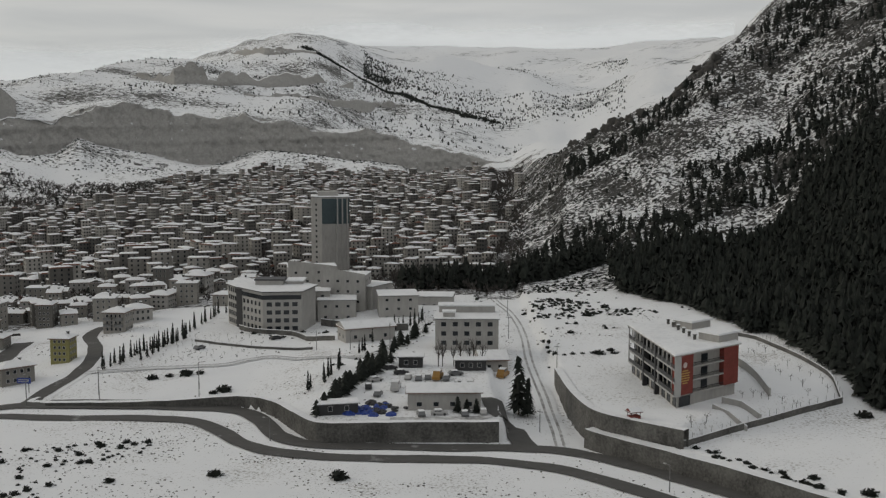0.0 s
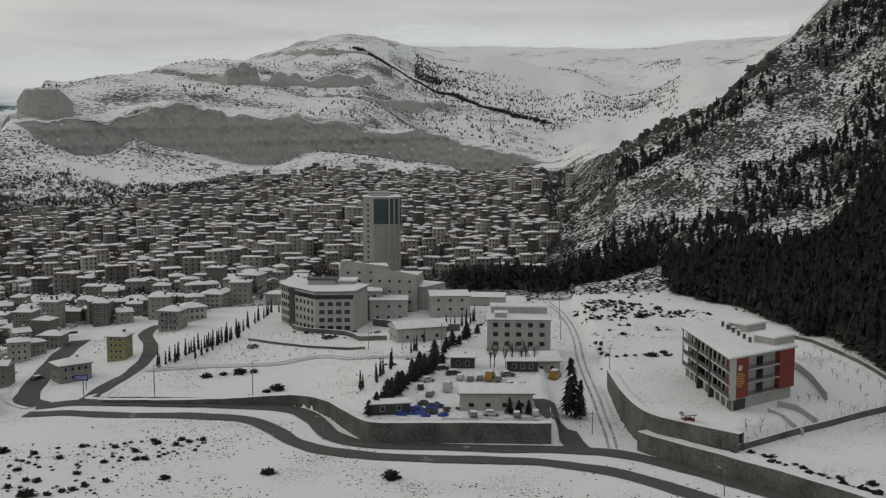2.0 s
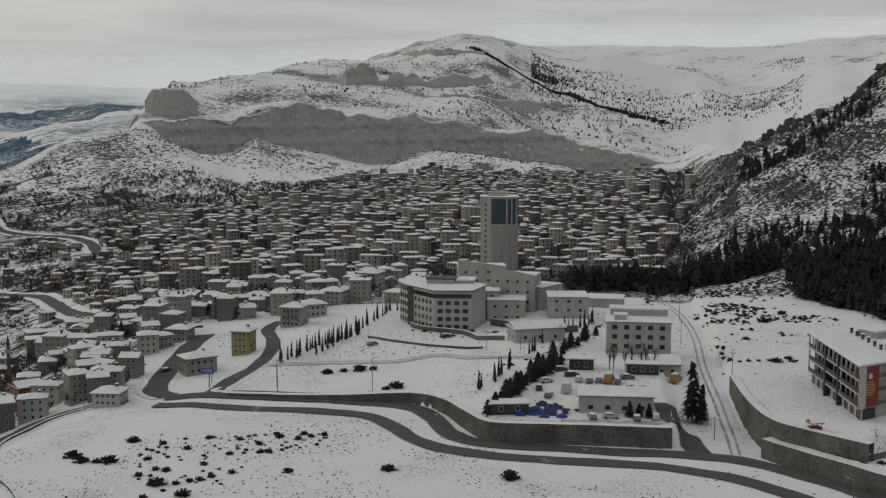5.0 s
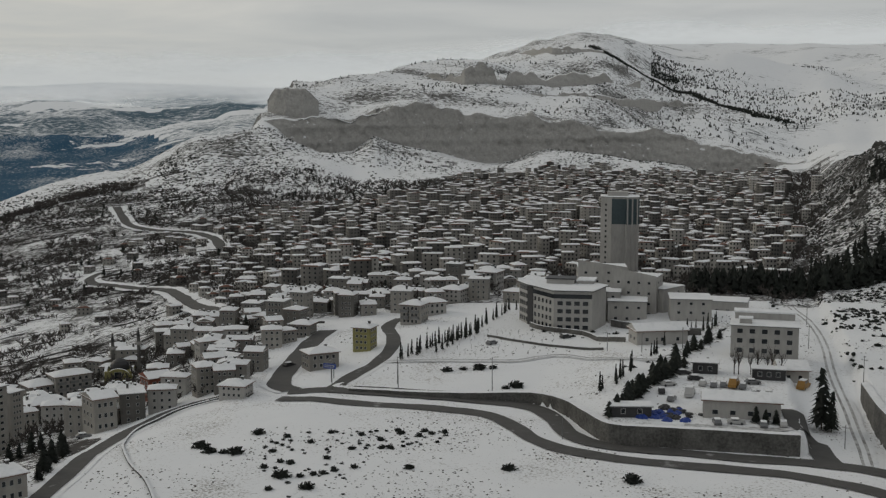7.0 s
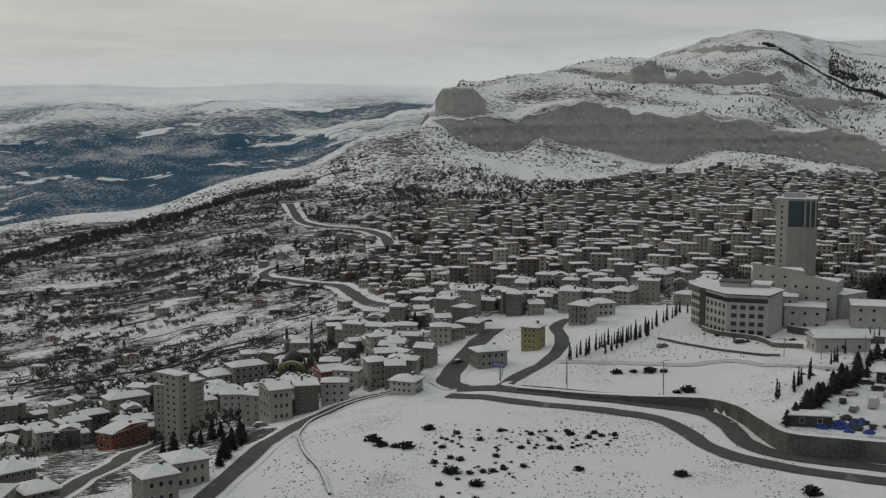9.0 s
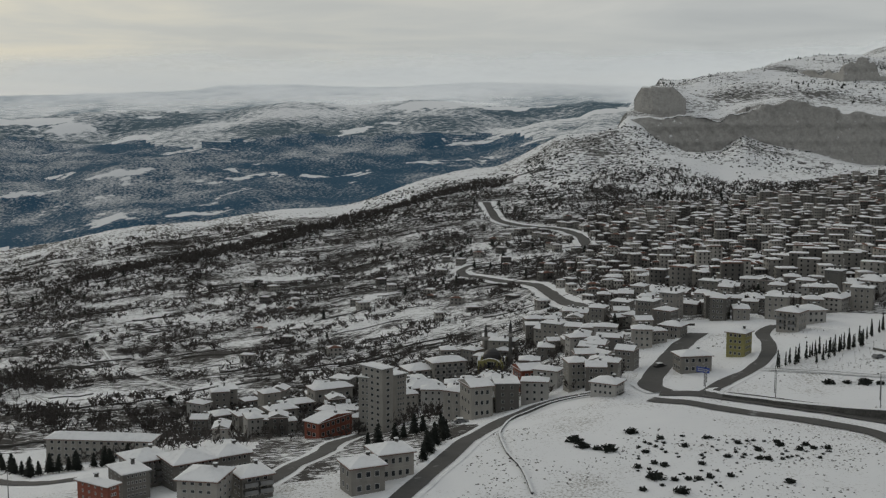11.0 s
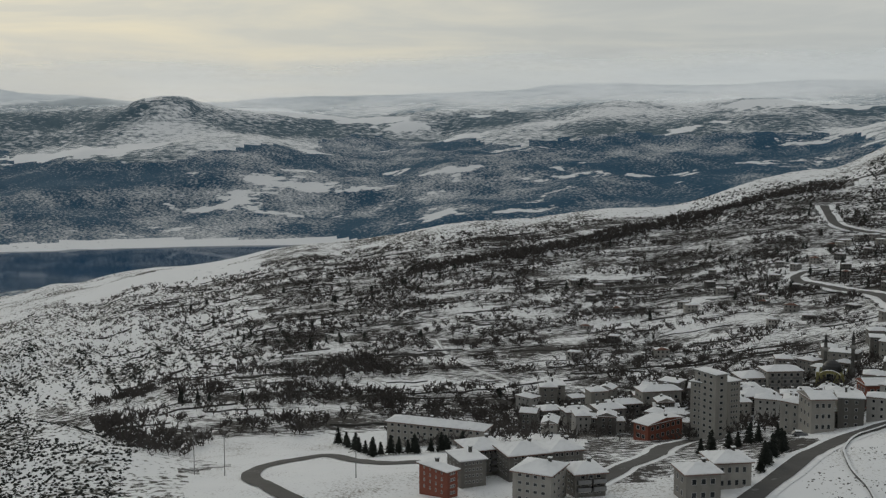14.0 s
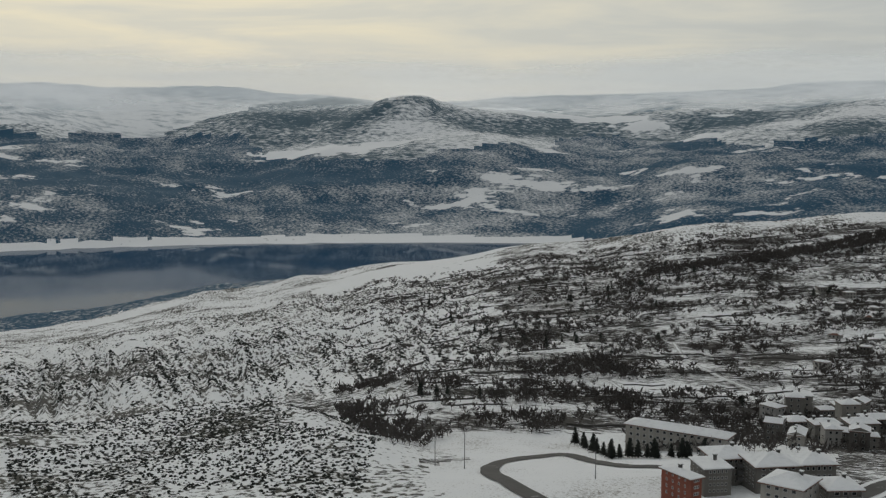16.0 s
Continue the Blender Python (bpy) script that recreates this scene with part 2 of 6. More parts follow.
sun = new("sun", bpy.data.lights.new("sun", "SUN"))
sun.data.energy, sun.data.angle, sun.data.color = 0.45, radians(18), (1.0, 0.93, 0.82)
sun.matrix_world = look((0, 0, 600), Vector((0, 0, 600)) - toward(SUN_BEARING, SUN_HEIGHT))
scene.view_settings.exposure = 0.0

# ---- materials ----


def material(name, roughness=0.9):
    m = bpy.data.materials.new(name)
    m.use_nodes = True
    t = m.node_tree
    return m, t, t.nodes["Principled BSDF"]


def noise_at(t, scale, detail=4.0, stretch=(1, 1, 1), turn=0.0, rough_=0.55):
    c = t.nodes.new("ShaderNodeTexCoord")
    g = t.nodes.new("ShaderNodeMapping")
    g.inputs["Rotation"].default_value = (0, 0, radians(turn))
    t.links.new(c.outputs["Object"], g.inputs[0])
    if stretch != (1, 1, 1):
        k = t.nodes.new("ShaderNodeMapping")
        k.inputs["Scale"].default_value = stretch
        t.links.new(g.outputs[0], k.inputs[0])
        g = k
    n = node(t, "ShaderNodeTexNoise", Scale=scale, Detail=detail, Roughness=rough_)
    t.links.new(g.outputs[0], n.inputs["Vector"])
    return n.outputs[0]


def bump(t, shader, value, strength, distance):
    b = node(t, "ShaderNodeBump", Strength=strength, Distance=distance)
    t.links.new(value, b.inputs["Height"])
    t.links.new(b.outputs[0], shader.inputs["Normal"])


def thresh(t, value, lo, hi):
    r = ramp(t, (lo, 0.0), (hi, 1.0))
    t.links.new(value, r.inputs[0])
    return r.outputs[0]


SNOW, SNOW2 = (0.87, 0.88, 0.89), (0.80, 0.815, 0.835)


def snowy(name, dark, dark2, fine, wide, share, stretch=(1, 1, 1), turn=0.0, edge=0.05, steep=0.0, relief=0.3, fields=0.0, bare=0.6, zones=0.0, uneven=0.5):
    """Snow lying between dark things (grass, scrub, rock): fine and wide are the grains in metres, share how much is dark (0 to 1);
    steep: how much more shows where the slope is steep."""
    m, t, p = material(name)
    a = noise_at(t, 1.0 / fine, 6.0, stretch, turn, 0.62)
    b = noise_at(t, 1.0 / wide, 4.0)
    v = maths(t, "ADD", maths(t, "MULTIPLY", a, 0.62), maths(t, "MULTIPLY", b, 0.38))
    if steep:
        g = t.nodes.new("ShaderNodeNewGeometry")
        z = t.nodes.new("ShaderNodeSeparateXYZ")
        t.links.new(g.outputs["True Normal"], z.inputs[0])
        v = maths(t, "ADD", v, maths(t, "MULTIPLY", maths(t, "SUBTRACT", 0.85, z.outputs[2]), steep))
    if zones:
        # closed woods in some places, thin dusted growth in others
        broad = noise_at(t, 1.0 / zones, 3.0, (0.6, 1.5, 1), -50, 0.5)
        v = maths(t, "ADD", v, maths(t, "MULTIPLY", maths(t, "SUBTRACT", broad, 0.5), uneven))
    cut = 0.5 + (0.5 - share) * 0.42
    mask = thresh(t, v, cut - edge * 0.5, cut + edge * 0.5)
    snow = blend(t, noise_at(t, 0.12, 5.0), SNOW, SNOW2)
    soil = blend(t, noise_at(t, 1.7 / fine, 5.0), dark, dark2)
    if fields:
        # open snowfields and clearings between the woods
        open_ = thresh(t, maths(t, "ADD", maths(t, "MULTIPLY", noise_at(t, 1.0 / fields, 5.0, (0.6, 1.5, 1), -55), 0.85), maths(t, "MULTIPLY", noise_at(t, 8.0 / fields, 4.0), 0.15)), bare, bare + 0.012)
        mask = maths(t, "MULTIPLY", mask, maths(t, "SUBTRACT", 1.0, open_))
    t.links.new(blend(t, mask, snow, soil), p.inputs["Base Color"])
    p.inputs["Roughness"].default_value = 0.85
    p.inputs["Specular IOR Level"].default_value = 0.2
    bump(t, p, maths(t, "ADD", mask, noise_at(t, 2.0 / fine, 4.0)), relief, fine * 0.4)
    return m


def plain(name, colour, vary=0.12, grain=3.0, roughness=0.85, metal=0.0, relief=0.15, random_=0.0, streak=False, island=0.0):
    """A matt surface with grain, blotches and run-off streaks."""
    m, t, p = material(name)
    a = noise_at(t, grain, 6.0, (1, 1, 0.25) if streak else (1, 1, 1))
    b = noise_at(t, grain / 9.0, 3.0)
    v = maths(t, "ADD", maths(t, "MULTIPLY", a, 0.5), maths(t, "MULTIPLY", b, 0.5))
    lo, hi = tuple(c * (1 - vary * 1.6) for c in colour), tuple(min(1, c * (1 + vary)) for c in colour)
    c = blend(t, thresh(t, v, 0.3, 0.7), lo, hi)
    if island:
        o = t.nodes.new("ShaderNodeNewGeometry")
        h = node(t, "ShaderNodeHueSaturation")
        t.links.new(maths(t, "ADD", maths(t, "MULTIPLY", o.outputs["Random Per Island"], island), 1 - island * 0.6), h.inputs["Value"])
        t.links.new(c, h.inputs["Color"])
        c = h.outputs[0]
    if random_:
        o = t.nodes.new("ShaderNodeObjectInfo")
        h = node(t, "ShaderNodeHueSaturation")
        t.links.new(maths(t, "ADD", maths(t, "MULTIPLY", o.outputs["Random"], random_), 1 - random_ * 0.6), h.inputs["Value"])
        t.links.new(c, h.inputs["Color"])
        c = h.outputs[0]
    t.links.new(c, p.inputs["Base Color"])
    p.inputs["Roughness"].default_value, p.inputs["Metallic"].default_value = roughness, metal
    bump(t, p, a, relief, 0.05)
    return m


snow_field = snowy("snow_field", (0.10, 0.085, 0.06), (0.19, 0.16, 0.12), 0.75, 26.0, 0.22, edge=0.14)
town_ground = snowy("town_ground", (0.028, 0.026, 0.026), (0.08, 0.074, 0.068), 2.6, 40.0, 0.56, (0.8, 1.2, 1), -10, edge=0.06)
terraces = snowy("terraces", (0.026, 0.025, 0.025), (0.065, 0.06, 0.055), 2.4, 30.0, 0.50, (0.55, 1.5, 1), -42, edge=0.06, zones=70.0, uneven=0.30)
scrub_slope = snowy("scrub_slope", (0.022, 0.023, 0.022), (0.095, 0.092, 0.088), 2.2, 30.0, 0.54, steep=0.12, edge=0.05, relief=0.6)
cliff_rock = snowy("cliff_rock", (0.25, 0.245, 0.235), (0.52, 0.51, 0.485), 5.0, 60.0, 0.50, (1, 1, 0.45), edge=0.05, relief=0.8, steep=0.55)
strata = snowy("strata", (0.08, 0.08, 0.078), (0.20, 0.197, 0.188), 4.5, 90.0, 0.44, (0.6, 1.0, 2.0), -10, steep=0.22, edge=0.06, zones=160.0, uneven=0.22)
plateau = snowy("plateau", (0.07, 0.08, 0.085), (0.16, 0.165, 0.165), 11.0, 170.0, 0.24, (0.45, 1.5, 1), -2, edge=0.09, zones=260.0, uneven=0.35)
# forest, upland and ridge tones carry the blue of distance haze in their colour
hazed_forest = snowy("hazed_forest", (0.011, 0.058, 0.112), (0.045, 0.125, 0.205), 8.0, 120.0, 0.70, edge=0.20, relief=0.8, fields=230.0, bare=0.60, zones=420.0, uneven=0.40)
hazed_upland = snowy("hazed_upland", (0.040, 0.082, 0.115), (0.12, 0.18, 0.22), 16.0, 300.0, 0.54, (0.7, 1.5, 1), -50, edge=0.14, fields=420.0, bare=0.57, zones=500.0, uneven=0.5)
hazed_ridge = snowy("hazed_ridge", (0.08, 0.15, 0.21), (0.18, 0.25, 0.30), 30.0, 460.0, 0.36, (0.5, 1.6, 1), -55, edge=0.2, zones=700.0, uneven=0.5)
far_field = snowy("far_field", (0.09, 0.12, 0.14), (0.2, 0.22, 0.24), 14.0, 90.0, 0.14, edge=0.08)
gullied = snowy("gullied", (0.045, 0.045, 0.043), (0.13, 0.125, 0.115), 3.2, 50.0, 0.42, (1.5, 0.45, 1), -66, zones=130.0, uneven=0.25)
spotted = snowy("spotted", (0.04, 0.043, 0.036), (0.09, 0.085, 0.07), 2.6, 40.0, 0.38)
snow = snowy("snow", (0.6, 0.62, 0.64), (0.7, 0.71, 0.72), 1.5, 9.0, 0.2, edge=0.3)
asphalt = snowy("asphalt", (0.075, 0.073, 0.07), (0.12, 0.118, 0.115), 5.0, 9.0, 1.02, edge=0.25, relief=0.1)
stone_wall = plain("stone_wall", (0.125, 0.122, 0.114), 0.5, 1.7, 0.9, relief=0.8)
slush = snowy("slush", (0.20, 0.195, 0.19), (0.32, 0.315, 0.31), 1.6, 8.0, 0.62, edge=0.3, relief=0.2)
pale_wall = plain("pale_wall", (0.36, 0.345, 0.315), 0.12, 1.2, 0.85, random_=0.3, streak=True)
plaster = plain("plaster", (0.40, 0.39, 0.37), 0.14, 1.2, 0.85, random_=0.0, streak=True)
town_plaster = plain("town_plaster", (0.27, 0.258, 0.236), 0.2, 0.9, 0.85, random_=0.9, streak=True)
town_walls = plain("town_walls", (0.31, 0.298, 0.276), 0.2, 0.4, 0.85, island=1.2)
brick_red = plain("brick_red", (0.21, 0.045, 0.035), 0.2, 1.4)
yellow_paint = plain("yellow_paint", (0.27, 0.25, 0.10), 0.15, 1.2)
orange_paint = plain("orange_paint", (0.23, 0.075, 0.048), 0.15, 1.2)
dark_clad = plain("dark_clad", (0.03, 0.03, 0.032), 0.2, 1.0, 0.5)
tower_teal = plain("tower_teal", (0.055, 0.085, 0.095), 0.15, 0.8, 0.45)
pane_glass = plain("pane_glass", (0.025, 0.03, 0.035), 0.3, 0.6, 0.12, relief=0.0)
white_frame = plain("white_frame", (0.40, 0.40, 0.39), 0.08, 2.0, 0.6)
dark_stone = plain("dark_stone", (0.06, 0.057, 0.052), 0.4, 0.8, 0.9, relief=0.4)
bark = plain("bark", (0.055, 0.042, 0.032), 0.3, 5.0)
needles = plain("needles", (0.015, 0.020, 0.015), 0.5, 1.6, 0.9, relief=0.4)
dark_twig = plain("dark_twig", (0.07, 0.062, 0.057), 0.3, 1.0)
roof_tile = plain("roof_tile", (0.17, 0.085, 0.06), 0.3, 2.0)
grey_metal = plain("grey_metal", (0.22, 0.22, 0.22), 0.15, 2.0, 0.5, 0.6)
blue_sheet = plain("blue_sheet", (0.02, 0.06, 0.30), 0.3, 1.0, 0.5)
lake_water = plain("lake_water", (0.010, 0.055, 0.125), 0.15, 0.02, 0.05, relief=0.0)
lake_water.node_tree.nodes["Principled BSDF"].inputs["IOR"].default_value = 1.33
lake_water.node_tree.nodes["Principled BSDF"].inputs["Specular IOR Level"].default_value = 0.08

# ---- helpers for meshes ----


def mesh_from(name, verts, faces, materials, slots=None, smooth=False):
    me = bpy.data.meshes.new(name)
    me.from_pydata([tuple(v) for v in verts], [], [tuple(f) for f in faces])
    for m in materials:
        me.materials.append(m)
    if slots is not None:
        me.polygons.foreach_set("material_index", np.asarray(slots, np.int32))
    if smooth:
        me.polygons.foreach_set("use_smooth", np.ones(len(me.polygons), bool))
    me.update()
    return me


def quads_mesh(name, verts, faces, materials, slots, smooth=False):
    """A large mesh from numpy arrays: verts (n, 3), faces (m, 3 or 4)."""
    me = bpy.data.meshes.new(name)
    k = faces.shape[1]
    me.vertices.add(len(verts))
    me.vertices.foreach_set("co", np.ascontiguousarray(verts, np.float32).ravel())
    me.loops.add(faces.size)
    me.loops.foreach_set("vertex_index", np.ascontiguousarray(faces, np.int32).ravel())
    me.polygons.add(len(faces))
    me.polygons.foreach_set("loop_start", np.arange(0, faces.size, k, dtype=np.int32))
    for m in materials:
        me.materials.append(m)
    me.polygons.foreach_set("material_index", np.asarray(slots, np.int32))
    if smooth:
        me.polygons.foreach_set("use_smooth", np.ones(len(faces), bool))
    me.update(calc_edges=True)
    me.validate()
    return me


def under(name, me, parent, m=None, label=""):
    ob = new(name, me)
    ob.parent = parent
    if m is not None:
        ob.matrix_basis = m
    return tagged(ob, label) if label else ob


class Build:
    """Gathers boxes, prisms and sheets into one mesh."""

    def __init__(self):
        self.v, self.f, self.s = [], [], []

    def poly(self, points, slot=0):
        k = len(self.v)
        self.v += [tuple(p) for p in points]
        self.f.append(tuple(range(k, k + len(points))))
        self.s.append(slot)

    def box(self, x0, y0, z0, x1, y1, z1, slot=0, bottom=True):
        k = len(self.v)
        self.v += [(x, y, z) for z in (z0, z1) for x, y in ((x0, y0), (x1, y0), (x1, y1), (x0, y1))]
        faces = [(4, 5, 6, 7), (0, 1, 5, 4), (1, 2, 6, 5), (2, 3, 7, 6), (3, 0, 4, 7)] + ([(3, 2, 1, 0)] if bottom else [])
        self.f += [tuple(k + q for q in f) for f in faces]
        self.s += [slot] * len(faces)
        return self

    def mesh(self, name, *materials):
        return mesh_from(name, self.v, self.f, materials, self.s)


# ---- the ground: one sheet in rings round the camera's stand, finer in the view ----
bearings = np.radians(np.concatenate([np.arange(-180, -24, 4.0), np.arange(-24, 84, 0.2), np.arange(84, 180, 4.0)]))
rings = np.concatenate([[4, 40, 90, 140, 180], 205 * 1.0078 ** np.arange(0, 411)])
gb, gr = np.meshgrid(bearings, rings)
gx, gy = -np.sin(gb) * gr, np.cos(gb) * gr
gz = height(gx, gy)
# behind the camera the mountain's flank goes on
deg = np.degrees(gb)
gz = np.where((deg < -60) | (deg > 110), gz + 0.18 * np.clip(gr - 200, 0, 1200) * np.clip(np.where(deg < 0, -deg - 60, deg - 110) / 40, 0, 1), gz)
n_r, n_b = gx.shape
idx = np.arange(n_r * n_b).reshape(n_r, n_b)
right_of = np.roll(idx, -1, axis=1)
cells = np.stack([idx[:-1], idx[1:], right_of[1:], right_of[:-1]], -1).reshape(-1, 4)[:, ::-1]
cr, cb = gr[:-1].ravel(), deg[:-1].ravel()
cx, cy, cz = gx[:-1].ravel(), gy[:-1].ravel(), gz[:-1].ravel()
rise_ = ((gz[1:] - gz[:-1]) / (gr[1:] - gr[:-1])).ravel()
jb = cb + np.clip((cr - 900) / 900, 0, 1) * layered(cx, cy, 420, 48) * 4.5 + rough(cx, cy, 60, 41) * 2.0 + rough(cx, cy, 14, 43) * 0.8
jr = cr * (1 + rough(cx, cy, 70, 45) * 0.06 + rough(cx, cy, 16, 47) * 0.02)
zone = np.zeros(len(cells), np.int32)
zone[(jr > 480) & (jb > -4) & (jb < 24)] = 1
zone[(jr > 375) & (jb >= 24)] = 2
zone[(jr > 330) & (jb >= 40)] = 2
zone[(jr > 470) & (jb < -4)] = 3
zone[(jr > 1380) & (jb < 32) & (jb > -3)] = 5
zone[(jr > 1170) & (jb >= 13) & (jb < 27)] = 5
zone[(jr > 1250) & (jb >= 32) & (jb < 60)] = 8
zone[(jr > 2350) & (jb < 5.2)] = 6
zone[(jr > 1150) & (jb <= -3)] = 6
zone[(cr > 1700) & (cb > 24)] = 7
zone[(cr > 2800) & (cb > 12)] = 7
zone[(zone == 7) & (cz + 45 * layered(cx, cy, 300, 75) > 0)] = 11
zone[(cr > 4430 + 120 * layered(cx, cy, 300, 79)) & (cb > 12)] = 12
zone[(jb > 57) & (jr > 560) & (cr < 1700)] = 8
zone[(jb > 63) & (jr < 540) & (jr > 200)] = 9
zone[(jb > 30) & (jb < 62) & (jr < 415) & (cr > 250)] = 0
zone[(jb > 31) & (jb < 47) & (jr < 430) & (cr > np.interp(cb, [28, 33, 40, 47], [340, 292, 262, 262]))] = 1
zone[(jb > 44) & (jb < 63) & (jr < np.interp(jb, [44, 54, 58, 63], [400, 395, 360, 315]))] = 0
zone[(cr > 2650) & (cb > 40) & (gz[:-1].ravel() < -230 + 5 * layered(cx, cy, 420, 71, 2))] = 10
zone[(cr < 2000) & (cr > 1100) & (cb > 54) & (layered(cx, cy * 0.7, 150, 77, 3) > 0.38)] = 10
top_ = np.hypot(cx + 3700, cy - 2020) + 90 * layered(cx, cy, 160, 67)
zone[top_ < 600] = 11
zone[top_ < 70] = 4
zone[(cb < -30) & (cr > 300)] = 3
zone[(rise_ > 0.75) & (cr > 1500) & (cr < 1800) & (cb < 23) & (cb > -3)] = 4
ground_sheet = tagged(new("ground", quads_mesh("ground", np.stack([gx, gy, gz], -1).reshape(-1, 3), cells, [snow_field, town_ground, terraces, scrub_slope, cliff_rock, strata, plateau, hazed_forest, gullied, spotted, far_field, hazed_upland, hazed_ridge], zone, True)),
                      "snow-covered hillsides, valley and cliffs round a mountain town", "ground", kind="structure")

b = Build()
ring = [(-math.sin(radians(a)) * r, math.cos(radians(a)) * r, LAKE) for r, span in ((1450, range(40, 121, 4)), (3000, range(120, 39, -4))) for a in span]
b.poly(ring)
tagged(new("water", b.mesh("water", lake_water)), "still dark blue reservoir between snowy shores", "lake", kind="structure")

# ---- rock faces ----


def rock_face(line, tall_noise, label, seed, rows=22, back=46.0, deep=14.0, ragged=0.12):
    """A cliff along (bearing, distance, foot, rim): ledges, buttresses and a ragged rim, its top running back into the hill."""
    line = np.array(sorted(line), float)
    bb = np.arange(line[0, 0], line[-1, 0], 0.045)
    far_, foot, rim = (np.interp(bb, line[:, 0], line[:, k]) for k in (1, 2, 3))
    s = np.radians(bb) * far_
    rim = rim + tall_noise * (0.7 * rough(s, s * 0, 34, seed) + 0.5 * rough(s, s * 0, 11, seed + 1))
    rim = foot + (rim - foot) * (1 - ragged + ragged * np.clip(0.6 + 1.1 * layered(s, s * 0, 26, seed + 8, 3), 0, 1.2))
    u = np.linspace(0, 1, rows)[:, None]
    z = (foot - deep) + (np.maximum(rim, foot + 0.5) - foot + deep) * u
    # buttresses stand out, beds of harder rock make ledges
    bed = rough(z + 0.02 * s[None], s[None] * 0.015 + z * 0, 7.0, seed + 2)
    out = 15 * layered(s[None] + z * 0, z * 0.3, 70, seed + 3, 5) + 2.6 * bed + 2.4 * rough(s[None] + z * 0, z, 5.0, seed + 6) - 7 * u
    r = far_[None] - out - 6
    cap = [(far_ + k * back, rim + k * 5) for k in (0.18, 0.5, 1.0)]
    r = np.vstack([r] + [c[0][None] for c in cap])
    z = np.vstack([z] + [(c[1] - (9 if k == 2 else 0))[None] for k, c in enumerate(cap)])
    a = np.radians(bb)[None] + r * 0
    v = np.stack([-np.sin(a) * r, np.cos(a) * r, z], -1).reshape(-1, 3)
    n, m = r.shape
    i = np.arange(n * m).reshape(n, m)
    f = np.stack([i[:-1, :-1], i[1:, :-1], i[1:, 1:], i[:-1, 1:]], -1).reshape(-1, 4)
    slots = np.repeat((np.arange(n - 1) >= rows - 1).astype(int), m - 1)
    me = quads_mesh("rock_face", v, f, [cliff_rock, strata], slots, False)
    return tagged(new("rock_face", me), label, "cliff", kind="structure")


rock_face([(b_, CLIFF_AT, lo_, hi_) for b_, lo_, hi_ in CLIFF], 6.0, "long pale grey limestone cliff with stained faces over the town", 201, 30)
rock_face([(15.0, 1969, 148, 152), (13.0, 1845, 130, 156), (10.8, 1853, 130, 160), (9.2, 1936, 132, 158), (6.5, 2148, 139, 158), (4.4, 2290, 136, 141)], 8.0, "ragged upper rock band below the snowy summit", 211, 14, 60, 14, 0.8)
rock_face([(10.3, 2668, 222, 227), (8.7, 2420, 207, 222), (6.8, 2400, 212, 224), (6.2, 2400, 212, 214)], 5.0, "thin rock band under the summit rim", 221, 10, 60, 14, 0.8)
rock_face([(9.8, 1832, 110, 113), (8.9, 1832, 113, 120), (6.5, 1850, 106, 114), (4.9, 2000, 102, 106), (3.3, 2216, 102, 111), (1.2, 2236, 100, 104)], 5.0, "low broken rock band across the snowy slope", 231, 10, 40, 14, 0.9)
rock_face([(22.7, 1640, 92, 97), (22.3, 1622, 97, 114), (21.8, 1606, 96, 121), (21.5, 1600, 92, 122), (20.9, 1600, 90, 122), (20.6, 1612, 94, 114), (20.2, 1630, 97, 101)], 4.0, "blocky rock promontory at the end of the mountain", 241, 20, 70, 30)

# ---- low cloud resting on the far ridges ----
glowing_mist, t, p = material("glowing_mist")
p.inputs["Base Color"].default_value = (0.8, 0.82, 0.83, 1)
# emission stands in for daylight scattered through the cloud
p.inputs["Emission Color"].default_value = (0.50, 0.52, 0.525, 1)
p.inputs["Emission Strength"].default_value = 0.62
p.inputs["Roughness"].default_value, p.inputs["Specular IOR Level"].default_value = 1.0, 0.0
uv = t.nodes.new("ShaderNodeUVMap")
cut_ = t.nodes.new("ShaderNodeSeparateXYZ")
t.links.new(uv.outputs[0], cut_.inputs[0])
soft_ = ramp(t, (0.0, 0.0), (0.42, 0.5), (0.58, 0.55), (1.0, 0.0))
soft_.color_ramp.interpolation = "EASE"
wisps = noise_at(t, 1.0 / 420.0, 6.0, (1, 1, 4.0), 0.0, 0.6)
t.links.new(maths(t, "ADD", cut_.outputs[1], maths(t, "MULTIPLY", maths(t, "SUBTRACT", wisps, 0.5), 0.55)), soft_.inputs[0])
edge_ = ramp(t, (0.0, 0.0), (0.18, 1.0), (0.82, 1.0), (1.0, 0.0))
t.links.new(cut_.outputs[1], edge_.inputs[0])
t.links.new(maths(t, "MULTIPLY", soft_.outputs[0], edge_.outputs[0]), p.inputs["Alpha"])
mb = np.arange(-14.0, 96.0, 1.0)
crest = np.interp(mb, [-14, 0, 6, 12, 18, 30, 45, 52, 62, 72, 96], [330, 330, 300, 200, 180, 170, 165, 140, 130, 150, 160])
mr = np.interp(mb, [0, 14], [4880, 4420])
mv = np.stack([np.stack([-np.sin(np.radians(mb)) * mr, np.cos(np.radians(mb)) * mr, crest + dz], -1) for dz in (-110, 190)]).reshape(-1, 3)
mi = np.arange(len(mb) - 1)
me = quads_mesh("backdrop", mv, np.stack([mi, mi + 1, mi + 1 + len(mb), mi + len(mb)], -1), [glowing_mist], np.zeros(len(mi)), True)
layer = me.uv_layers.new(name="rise")
